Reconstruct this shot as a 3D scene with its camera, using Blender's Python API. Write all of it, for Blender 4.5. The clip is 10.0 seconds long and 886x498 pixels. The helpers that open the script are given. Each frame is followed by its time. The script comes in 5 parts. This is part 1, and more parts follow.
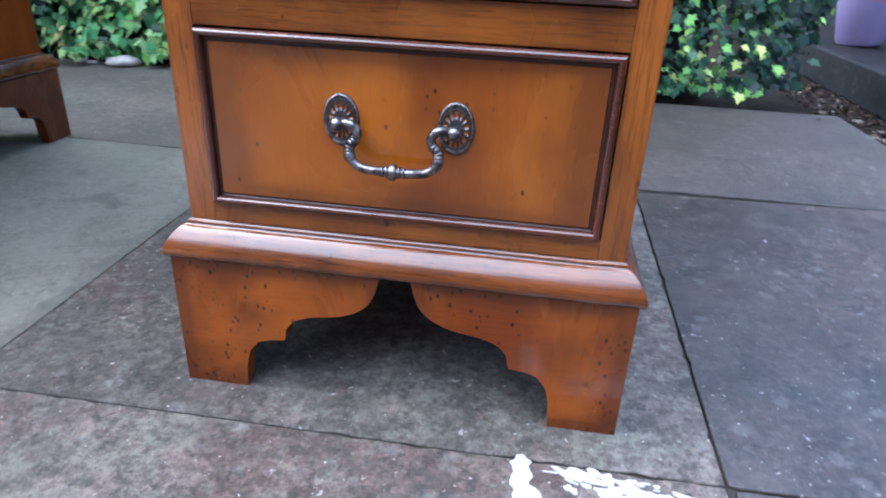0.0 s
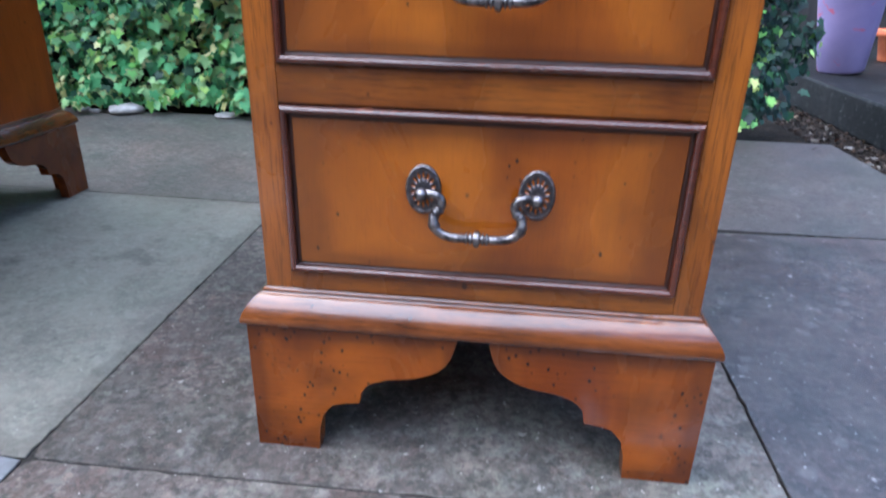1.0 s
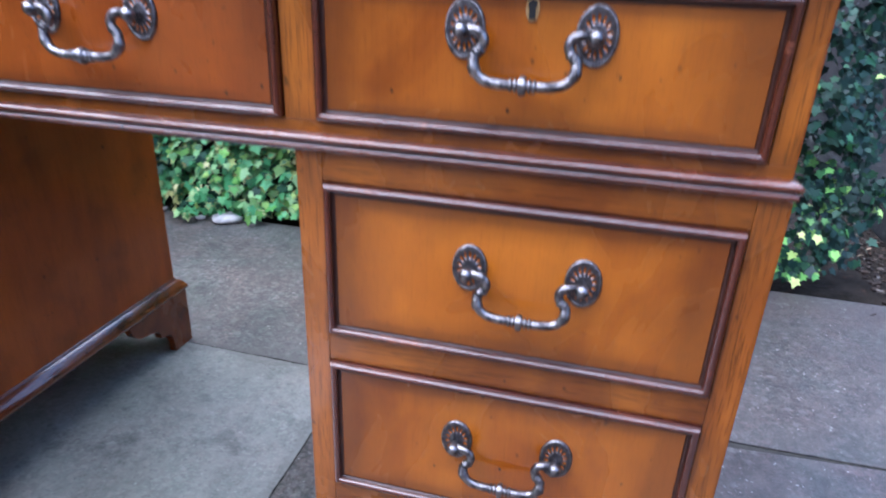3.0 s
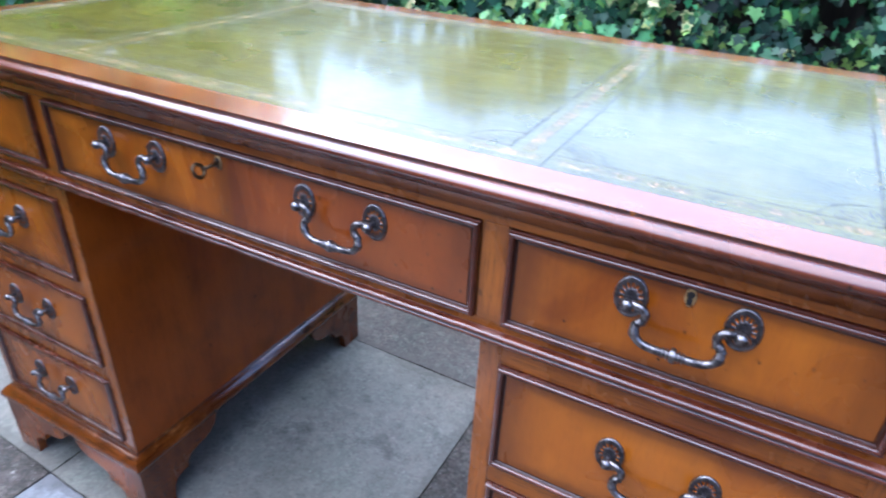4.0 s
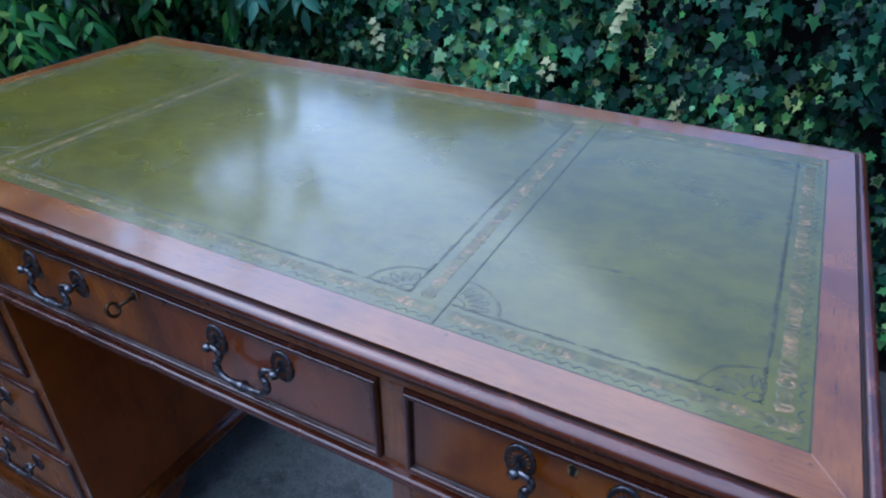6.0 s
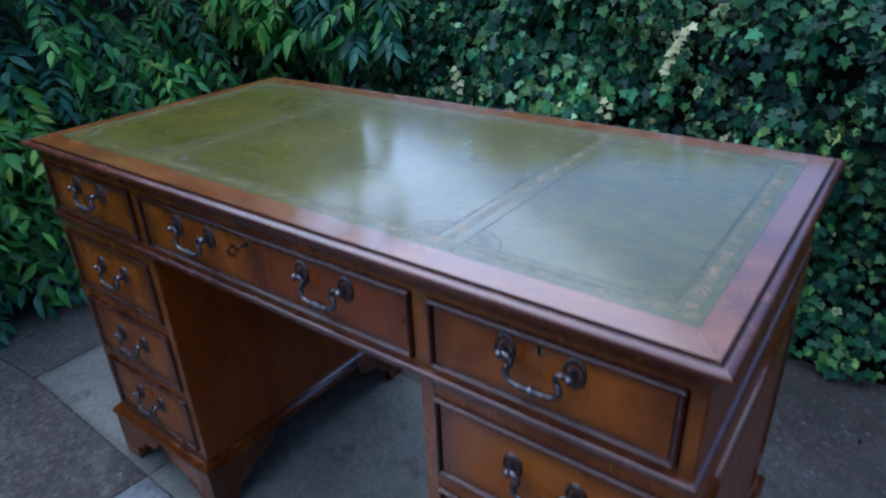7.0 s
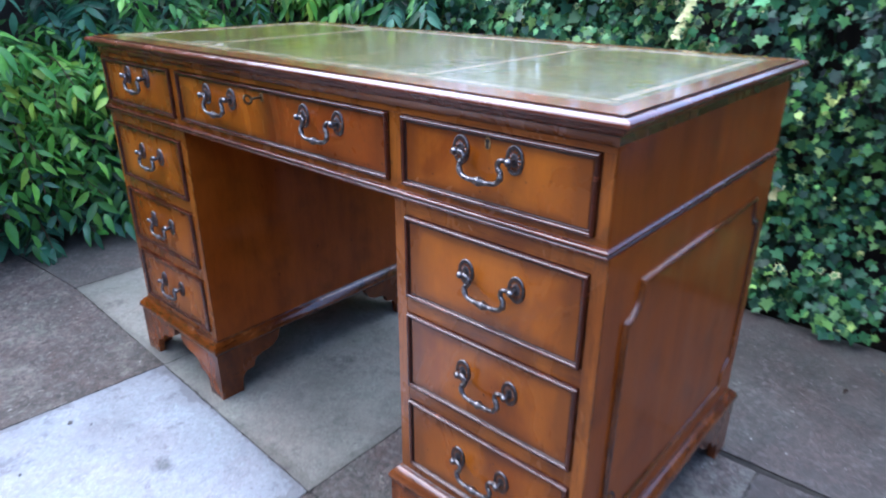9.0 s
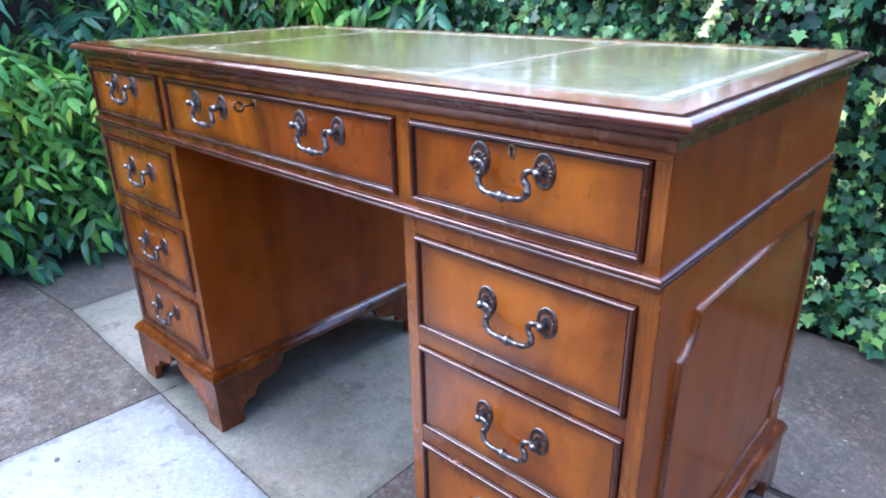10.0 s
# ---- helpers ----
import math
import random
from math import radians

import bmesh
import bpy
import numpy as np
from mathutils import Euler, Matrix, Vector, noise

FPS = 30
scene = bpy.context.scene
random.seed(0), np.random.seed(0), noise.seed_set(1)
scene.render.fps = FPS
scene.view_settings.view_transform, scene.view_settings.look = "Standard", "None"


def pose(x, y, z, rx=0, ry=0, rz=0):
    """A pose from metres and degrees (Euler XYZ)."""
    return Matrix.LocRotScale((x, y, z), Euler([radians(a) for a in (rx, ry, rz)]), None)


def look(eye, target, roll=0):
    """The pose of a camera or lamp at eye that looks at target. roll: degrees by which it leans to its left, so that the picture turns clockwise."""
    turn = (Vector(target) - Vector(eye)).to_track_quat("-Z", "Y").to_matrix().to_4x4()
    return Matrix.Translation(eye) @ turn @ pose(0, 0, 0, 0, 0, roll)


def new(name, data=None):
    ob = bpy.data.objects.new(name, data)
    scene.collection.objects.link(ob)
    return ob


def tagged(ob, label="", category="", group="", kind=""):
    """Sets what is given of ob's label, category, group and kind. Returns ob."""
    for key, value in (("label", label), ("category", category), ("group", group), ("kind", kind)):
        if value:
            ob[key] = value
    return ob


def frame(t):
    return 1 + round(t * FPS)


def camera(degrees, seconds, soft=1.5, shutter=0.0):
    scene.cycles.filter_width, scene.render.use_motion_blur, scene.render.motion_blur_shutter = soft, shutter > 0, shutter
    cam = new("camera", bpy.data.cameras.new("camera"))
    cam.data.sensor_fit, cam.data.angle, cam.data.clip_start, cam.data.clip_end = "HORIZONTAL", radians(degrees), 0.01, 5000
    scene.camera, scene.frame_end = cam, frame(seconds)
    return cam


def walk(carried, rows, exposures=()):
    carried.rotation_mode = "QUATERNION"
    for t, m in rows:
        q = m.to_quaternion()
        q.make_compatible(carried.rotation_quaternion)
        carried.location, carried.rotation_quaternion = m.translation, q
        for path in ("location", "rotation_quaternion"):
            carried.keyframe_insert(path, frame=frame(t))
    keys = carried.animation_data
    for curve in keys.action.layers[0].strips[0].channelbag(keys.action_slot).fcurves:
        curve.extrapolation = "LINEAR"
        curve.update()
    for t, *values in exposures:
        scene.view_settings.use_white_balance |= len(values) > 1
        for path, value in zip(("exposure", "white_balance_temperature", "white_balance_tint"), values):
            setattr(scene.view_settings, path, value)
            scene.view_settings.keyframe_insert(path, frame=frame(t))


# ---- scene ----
LENS = 69.0
ROWS = [
    (0.0, 0.547, -0.420, 0.349, 7.75, -25.86, 2.65),
    (0.5, 0.506, -0.425, 0.349, 3.75, -26.78, 1.00),
    (1.0, 0.475, -0.429, 0.376, 5.99, -23.45, 1.45),
    (1.5, 0.479, -0.419, 0.445, 6.20, -22.07, 2.00),
    (2.0, 0.471, -0.409, 0.536, 6.03, -22.50, 0.97),
    (2.2, 0.475, -0.403, 0.572, 6.96, -22.20, 1.11),
    (3.3, 0.506, -0.409, 0.821, 16.46, -26.50, 2.45),
    (3.5, 0.498, -0.417, 0.877, 18.69, -29.42, 2.43),
    (4.0, 0.471, -0.425, 0.973, 27.21, -29.83, 2.68),
    (4.5, 0.450, -0.443, 1.013, 30.61, -31.95, 1.24),
    (5.0, 0.424, -0.438, 1.069, 28.87, -32.31, 2.20),
    (5.2, 0.423, -0.419, 1.094, 25.48, -32.76, 1.56),
    (6.3, 0.564, -0.302, 1.114, 31.83, -31.21, -2.50),
    (6.5, 0.593, -0.314, 1.124, 38.72, -29.43, -2.46),
    (7.0, 0.702, -0.476, 1.107, 37.36, -26.88, -2.40),
    (7.5, 0.817, -0.659, 1.090, 34.87, -28.53, -0.71),
    (8.0, 0.905, -0.734, 1.083, 37.38, -26.63, -0.24),
    (8.5, 1.038, -0.771, 1.054, 39.97, -25.20, -1.04),
    (9.0, 0.906, -0.585, 0.904, 41.61, -23.36, 0.10),
    (9.5, 0.812, -0.524, 0.875, 42.91, -21.46, -0.13),
    (10.0, 0.827, -0.504, 0.876, 42.76, -22.60, -1.08),
]


def gaze(x, y, z, yaw, pitch, roll):
    a, b = radians(yaw), radians(pitch)
    ahead = Vector((-math.sin(a) * math.cos(b), math.cos(a) * math.cos(b), math.sin(b)))
    return look((x, y, z), Vector((x, y, z)) + ahead, roll)


cam = camera(LENS, 10.0, soft=1.9, shutter=0.4)
EXPOSURES = [(0.0, 2.80, 5650, 11), (1.0, 2.82, 5650, 11), (2.2, 3.02, 5800, 11), (3.3, 3.05, 5500, 17), (4.0, 2.70, 5500, 15), (5.2, 2.05, 5100, 9), (6.3, 0.88, 4650, 10),
             (7.0, 0.92, 4900, 10), (7.5, 1.45, 5200, 10), (8.5, 2.12, 5650, 12), (9.3, 2.8, 5550, 16), (10.0, 3.02, 5550, 16)]
walk(cam, [(r[0], gaze(*r[1:])) for r in ROWS], EXPOSURES)

# ---- daylight: bright haze overhead, no clear sun ----
SUN_ELEVATION, SUN_TURN = radians(60), radians(-92)
world = bpy.data.worlds.new("sky")
scene.world = world
world.use_nodes = True
wn = world.node_tree.nodes
sky = wn.new("ShaderNodeTexSky")
sky.sky_type = "NISHITA"
sky.sun_disc = False
sky.air_density, sky.dust_density, sky.ozone_density = 1.0, 2.0, 1.6
sky.sun_elevation, sky.sun_rotation = SUN_ELEVATION, SUN_TURN
wn["Background"].inputs["Strength"].default_value = 0.12
world.node_tree.links.new(sky.outputs["Color"], wn["Background"].inputs["Color"])
sun = new("sun", bpy.data.lights.new("sun", "SUN"))
sun.data.energy, sun.data.angle, sun.data.color = 1.5, radians(112), (1.0, 0.99, 0.97)
sun.matrix_world = look(
    (5 * math.sin(SUN_TURN) * math.cos(SUN_ELEVATION), 5 * math.cos(SUN_TURN) * math.cos(SUN_ELEVATION), 5 * math.sin(SUN_ELEVATION)), (0, 0, 0))


# ---- materials ----
class Nodes:
    """A small writer of node materials."""

    def __init__(self, name):
        self.mat = bpy.data.materials.new(name)
        self.mat.use_nodes = True
        self.tree = self.mat.node_tree
        self.bsdf = self.tree.nodes["Principled BSDF"]

    def link(self, a, b):
        self.tree.links.new(a, b)

    def node(self, kind, **values):
        n = self.tree.nodes.new(kind)
        for key, value in values.items():
            n.inputs[key.replace("_", " ")].default_value = value
        return n

    def coords(self, scale=(1, 1, 1), turn=(0, 0, 0)):
        m = self.node("ShaderNodeMapping", Scale=scale, Rotation=turn)
        self.link(self.tree.nodes.new("ShaderNodeTexCoord").outputs["Object"], m.inputs["Vector"])
        return m.outputs["Vector"]

    def noise(self, scale, at, detail=6.0, rough=0.6, bend=0.0):
        n = self.node("ShaderNodeTexNoise", Scale=scale, Detail=detail, Roughness=rough, Distortion=bend)
        self.link(at, n.inputs["Vector"])
        return n.outputs["Fac"]

    def ramp(self, fac, *stops):
        n = self.tree.nodes.new("ShaderNodeValToRGB")
        while len(n.color_ramp.elements) < len(stops):
            n.color_ramp.elements.new(0.5)
        for e, (at, c) in zip(n.color_ramp.elements, stops):
            e.position, e.color = at, (*c, 1.0) if not isinstance(c, (int, float)) else (c, c, c, 1.0)
        self.link(fac, n.inputs["Fac"])
        return n.outputs["Color"]

    def mix(self, fac, a, b, how="MIX"):
        n = self.tree.nodes.new("ShaderNodeMix")
        n.data_type, n.blend_type = "RGBA", how
        for socket, value in ((n.inputs[0], fac), (n.inputs[6], a), (n.inputs[7], b)):
            if isinstance(value, (int, float)):
                socket.default_value = value
            elif isinstance(value, tuple):
                socket.default_value = (*value, 1.0)
            else:
                self.link(value, socket)
        return n.outputs[2]

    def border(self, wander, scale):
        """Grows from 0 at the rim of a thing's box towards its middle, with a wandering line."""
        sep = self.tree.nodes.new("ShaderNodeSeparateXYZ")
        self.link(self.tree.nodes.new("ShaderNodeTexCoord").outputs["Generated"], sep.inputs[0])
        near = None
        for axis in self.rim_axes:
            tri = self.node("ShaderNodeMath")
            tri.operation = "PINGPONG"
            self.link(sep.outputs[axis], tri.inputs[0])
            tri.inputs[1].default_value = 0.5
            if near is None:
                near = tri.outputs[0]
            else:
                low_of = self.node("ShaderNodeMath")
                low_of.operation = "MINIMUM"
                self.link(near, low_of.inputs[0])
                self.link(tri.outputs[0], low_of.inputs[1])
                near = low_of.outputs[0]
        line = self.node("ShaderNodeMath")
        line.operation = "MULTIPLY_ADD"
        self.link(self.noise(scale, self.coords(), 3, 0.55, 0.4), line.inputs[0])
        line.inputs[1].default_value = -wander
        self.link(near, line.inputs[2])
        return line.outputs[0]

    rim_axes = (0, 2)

    def bump(self, height, strength, distance):
        n = self.node("ShaderNodeBump", Strength=strength, Distance=distance)
        self.link(height, n.inputs["Height"])
        self.link(n.outputs["Normal"], self.bsdf.inputs["Normal"])

    def done(self, colour, rough, metal=0.0, coat=0.0, coat_rough=0.15, specular=0.5):
        b = self.bsdf
        for key, value in (("Base Color", colour), ("Roughness", rough)):
            if isinstance(value, tuple):
                b.inputs[key].default_value = (*value, 1.0)
            elif isinstance(value, (int, float)):
                b.inputs[key].default_value = value
            else:
                self.link(value, b.inputs[key])
        b.inputs["Metallic"].default_value = metal
        b.inputs["Coat Weight"].default_value = coat
        b.inputs["Coat Roughness"].default_value = coat_rough
        b.inputs["Specular IOR Level"].default_value = specular
        return self.mat


def wood(name, dark, mid, light, grain="z", turn=0.0, pore=0.25, rough=0.26, coat=0.6, figure=0.5, worn=None, dents=0.02, stain_low=0.55, rim_dark=0.0, rim_dark_width=1.0, fleck=0.6, specular=0.5, relief=0.10, lumps=0.0):
    """Polished wood; the grain runs along the given axis, or level all round (h)."""
    m = Nodes(name)
    long, wide = 3.4, 38.0
    scale = {"x": (long, wide, wide), "y": (wide, long, wide), "z": (wide, wide, long), "h": (long, long, wide)}[grain]
    at = m.coords(scale, (0, radians(turn), 0))
    broad = m.noise(0.42, at, 4.0, 0.55, 0.8)
    close = {"x": (8.0, 150.0, 150.0), "y": (150.0, 8.0, 150.0), "z": (150.0, 150.0, 8.0), "h": (8.0, 8.0, 150.0)}[grain]
    fine = m.noise(4.0, m.coords(close, (0, radians(turn), 0)), 5.0, 0.65, 0.3)
    cloud = m.noise(11.0, m.coords((1, 1, 0.6), (0, radians(turn + 20), 0)), 4.0, 0.55, 0.7)
    body = m.ramp(broad, (0.25, dark), (0.5, mid), (0.78, light))
    body = m.mix(figure, body, m.ramp(cloud, (0.35, dark), (0.65, light)))
    pores = m.ramp(fine, (0.36, 0.25), (0.5, 1.0))
    body = m.mix(pore, body, pores, "MULTIPLY")
    fleck_scale = {"x": (95, 560, 560), "y": (560, 95, 560), "z": (560, 560, 95), "h": (95, 95, 560)}[grain]
    flecks = m.ramp(m.noise(1.0, m.coords(fleck_scale, (0, radians(turn), 0)), 2.0, 0.5), (0.30, 0.35), (0.40, 1.0))
    body = m.mix(fleck, body, flecks, "MULTIPLY")
    marks = m.ramp(m.noise(95.0, m.coords((1, 1, 0.6)), 2.0, 0.4), (0.20, 0.1), (0.25, 1.0))
    body = m.mix(0.75, body, marks, "MULTIPLY")
    # short dark nicks, slanting, in loose groups
    cells = m.node("ShaderNodeTexVoronoi", Scale=150.0)
    m.link(m.coords((1.35, 1.35, 0.9), (0, radians(turn + 28), 0)), cells.inputs["Vector"])
    chosen = m.tree.nodes.new("ShaderNodeSeparateXYZ")
    m.link(cells.outputs["Color"], chosen.inputs[0])
    rare = m.ramp(chosen.outputs[0], (1.0 - dents, 0.0), (1.03 - dents, 1.0))
    rare = m.mix(1.0, rare, m.ramp(m.noise(13.0, m.coords(), 2.0, 0.5), (0.41, 0.0), (0.50, 1.0)), "MULTIPLY")
    spot = m.ramp(m.mix(0.25, cells.outputs["Distance"], m.noise(300.0, m.coords(), 3.0, 0.6)), (0.26, 0.95), (0.36, 0.0))
    hit = m.mix(1.0, rare, spot, "MULTIPLY")
    body = m.mix(hit, body, (0.02, 0.008, 0.004))
    stain = m.ramp(m.noise(16.0, m.coords(), 3.0, 0.5), (0.25, stain_low), (0.5, 1.0))
    body = m.mix(0.6, body, stain, "MULTIPLY")
    # Darkens the colour towards the piece's rim, along a wandering line.
    if rim_dark:
        body = m.mix(m.ramp(m.border(0.10, 14), (-0.03, rim_dark), (-0.03 + 0.08 * rim_dark_width, rim_dark * 0.45), (-0.03 + 0.19 * rim_dark_width, 0.0)), body, (0.045, 0.010, 0.003))
    if worn:
        rub = m.ramp(m.noise(60.0, m.coords((0.16, 0.16, 1) if grain == "h" else (1, 1, 0.16)), 5.0, 0.75), (0.60, 0.0), (0.71, 0.9))
        body = m.mix(rub, body, worn)
    gloss = m.ramp(cloud, (0.3, rough - 0.06), (0.7, rough + 0.08))
    m.bump(fine, relief, 0.0005)
    if lumps:
        m.bump(m.mix(0.12, m.noise(28.0, m.coords(), 3.0, 0.5), fine), lumps, 0.004)
    return m.done(body, gloss, coat=coat, coat_rough=0.11, specular=specular)


veneer = wood("veneer", (0.19, 0.039, 0.002), (0.335, 0.086, 0.003), (0.445, 0.130, 0.006), "z", 24, 0.11, coat=0.4, figure=0.60, dents=0.05, rim_dark=0.52, fleck=0.14)
veneer_centre = wood("centre veneer", (0.16, 0.028, 0.003), (0.25, 0.052, 0.004), (0.33, 0.078, 0.007), "z", 12, 0.14, figure=0.6, dents=0.03, rim_dark=0.45, fleck=0.25)
mahogany = wood("mahogany rail", (0.12, 0.027, 0.002), (0.25, 0.064, 0.004), (0.37, 0.110, 0.007), "x", 0, 0.55, figure=0.6, fleck=0.15, coat=0.40, rim_dark=0.22)
stile_wood = wood("mahogany stile", (0.15, 0.036, 0.003), (0.30, 0.080, 0.005), (0.42, 0.126, 0.009), "z", 0, 0.65, fleck=0.14, rim_dark=0.30)
side_wood = wood("side veneer", (0.175, 0.030, 0.001), (0.275, 0.055, 0.002), (0.355, 0.078, 0.003), "z", 0, 0.22, 0.42, 0.35, figure=0.35, fleck=0.12, specular=0.2)
base_wood = wood("plinth wood", (0.13, 0.023, 0.002), (0.27, 0.056, 0.003), (0.37, 0.092, 0.005), "x", 8, 0.22, figure=0.75, dents=0.50, stain_low=0.20, coat=0.45, rim_dark=0.60, rim_dark_width=0.8, fleck=0.10, specular=0.3, lumps=0.5)
plinth_wood = wood("plinth moulding wood", (0.040, 0.009, 0.002), (0.125, 0.028, 0.003), (0.25, 0.066, 0.006), "h", 0, 0.7, 0.22, 0.75, worn=(0.30, 0.110, 0.030), fleck=0.3, relief=0.4)
mould_x = wood("moulding along", (0.050, 0.010, 0.005), (0.095, 0.020, 0.008), (0.16, 0.036, 0.011), "h", 0, 0.4, 0.24, 0.8, worn=(0.24, 0.070, 0.026), fleck=0.3, relief=0.2)
bead_wood = wood("bead", (0.036, 0.008, 0.005), (0.066, 0.014, 0.007), (0.105, 0.023, 0.009), "h", 0, 0.3, 0.19, 0.9, worn=(0.34, 0.11, 0.055), fleck=0.3, relief=0.2)
banding = wood("crossbanding", (0.15, 0.040, 0.003), (0.235, 0.072, 0.006), (0.31, 0.106, 0.010), "x", 0, 0.35, 0.20, 1.0, fleck=0.16)
banding_side = wood("side banding", (0.15, 0.040, 0.003), (0.235, 0.072, 0.006), (0.31, 0.106, 0.010), "y", 0, 0.35, 0.20, 1.0, fleck=0.16)
for mt in (banding, banding_side):
    mt.node_tree.nodes["Principled BSDF"].inputs["Coat IOR"].default_value = 1.65

# Very dark brown for grooves, fillets, drawer bodies and the strip inside each bead.
m = Nodes("dark brown")
dark_brown = m.done(m.ramp(m.noise(60, m.coords()), (0.3, (0.018, 0.006, 0.004)), (0.7, (0.05, 0.015, 0.008))), 0.35)

# Olive hide, waxed, with faint creases.
m = Nodes("green leather")
at = m.coords()
tone = m.ramp(m.noise(5, at, 5), (0.3, (0.070, 0.064, 0.001)), (0.55, (0.120, 0.106, 0.001)), (0.75, (0.160, 0.136, 0.002)))
tone = m.mix(0.35, tone, m.ramp(m.noise(38, at, 4), (0.35, (0.05, 0.047, 0.002)), (0.6, (0.14, 0.122, 0.004))))
crease = m.noise(22, m.coords((0.6, 1.6, 1)), 7, 0.7, 1.2)
m.bump(crease, 0.6, 0.0024)
scar = m.mix(1.0, m.ramp(m.noise(26, m.coords((1, 2.2, 1), (0, 0, 0.5)), 3, 0.6, 1.5), (0.69, 0.0), (0.75, 0.8)), m.ramp(m.noise(7, at, 3), (0.45, 0.0), (0.55, 1.0)), "MULTIPLY")
tone = m.mix(scar, tone, (0.020, 0.020, 0.006))
leather = m.done(tone, m.ramp(m.noise(9, at, 4), (0.35, 0.26), (0.7, 0.38)), coat=1.0, coat_rough=0.125, specular=0.15)
leather.node_tree.nodes["Principled BSDF"].inputs["Coat IOR"].default_value = 1.72

m = Nodes("tooled gilt")
at = m.coords()
rub = m.ramp(m.noise(55, at, 5, 0.7), (0.53, 0.0), (0.70, 1.0))
m.bump(m.noise(120, at, 3), 0.6, 0.001)
gilt = m.done(m.mix(rub, (0.100, 0.080, 0.010), (0.42, 0.22, 0.09)), 0.40, coat=0.5, coat_rough=0.2, specular=0.6)

# The strip under the gilt scrolls: hide pressed by the tool, with traces of gold left in it.
m = Nodes("pressed hide")
at = m.coords()
trace = m.mix(1.0, m.ramp(m.noise(48, at, 4, 0.65), (0.50, 0.0), (0.66, 1.0)), m.ramp(m.noise(230, at, 3, 0.6), (0.40, 0.1), (0.58, 0.9)), "MULTIPLY")
m.bump(m.mix(0.5, m.noise(150, at, 3, 0.6, 1.0), m.noise(420, at, 2)), 0.45, 0.0018)
pressed = m.done(m.mix(trace, m.ramp(m.noise(90, at, 4), (0.35, (0.060, 0.054, 0.005)), (0.65, (0.130, 0.110, 0.012))), (0.40, 0.21, 0.08)), 0.36, coat=0.9, coat_rough=0.20, specular=0.2)
pressed.node_tree.nodes["Principled BSDF"].inputs["Coat IOR"].default_value = 1.6

m = Nodes("tooled line")
tooled = m.done(m.ramp(m.noise(80, m.coords()), (0.3, (0.020, 0.021, 0.008)), (0.7, (0.070, 0.066, 0.018))), 0.45, coat=0.85, coat_rough=0.2, specular=0.3)

# Antiqued pewter-coloured fittings: bright where rubbed.
m = Nodes("antiqued metal")
at = m.coords()
rub = m.noise(180, at, 4)
antique = m.done(m.ramp(rub, (0.38, (0.052, 0.050, 0.055)), (0.62, (0.27, 0.258, 0.260))), m.ramp(rub, (0.3, 0.48), (0.7, 0.32)), metal=1.0)
m = Nodes("blackened metal")
black_metal = m.done(m.ramp(m.noise(220, m.coords(), 4), (0.3, (0.03, 0.028, 0.032)), (0.7, (0.16, 0.15, 0.155))), 0.42, metal=0.9)
m = Nodes("brass")
brass = m.done(m.ramp(m.noise(150, m.coords(), 3), (0.3, (0.07, 0.040, 0.022)), (0.7, (0.24, 0.14, 0.06))), 0.38, metal=1.0)
m = Nodes("dark bronze")
bronze = m.done(m.ramp(m.noise(190, m.coords(), 3), (0.3, (0.020, 0.014, 0.010)), (0.7, (0.11, 0.068, 0.034))), 0.42, metal=0.9)
# Pale, half-metal colour standing in for bright reflections on the keyhole plate.
m = Nodes("bright brass")
bright_brass = m.done(m.ramp(m.noise(300, m.coords(), 3), (0.3, (0.30, 0.18, 0.07)), (0.7, (0.60, 0.42, 0.19))), 0.35, metal=0.5)
m = Nodes("hollow")
hollow = m.done((0.006, 0.005, 0.004), 0.9)


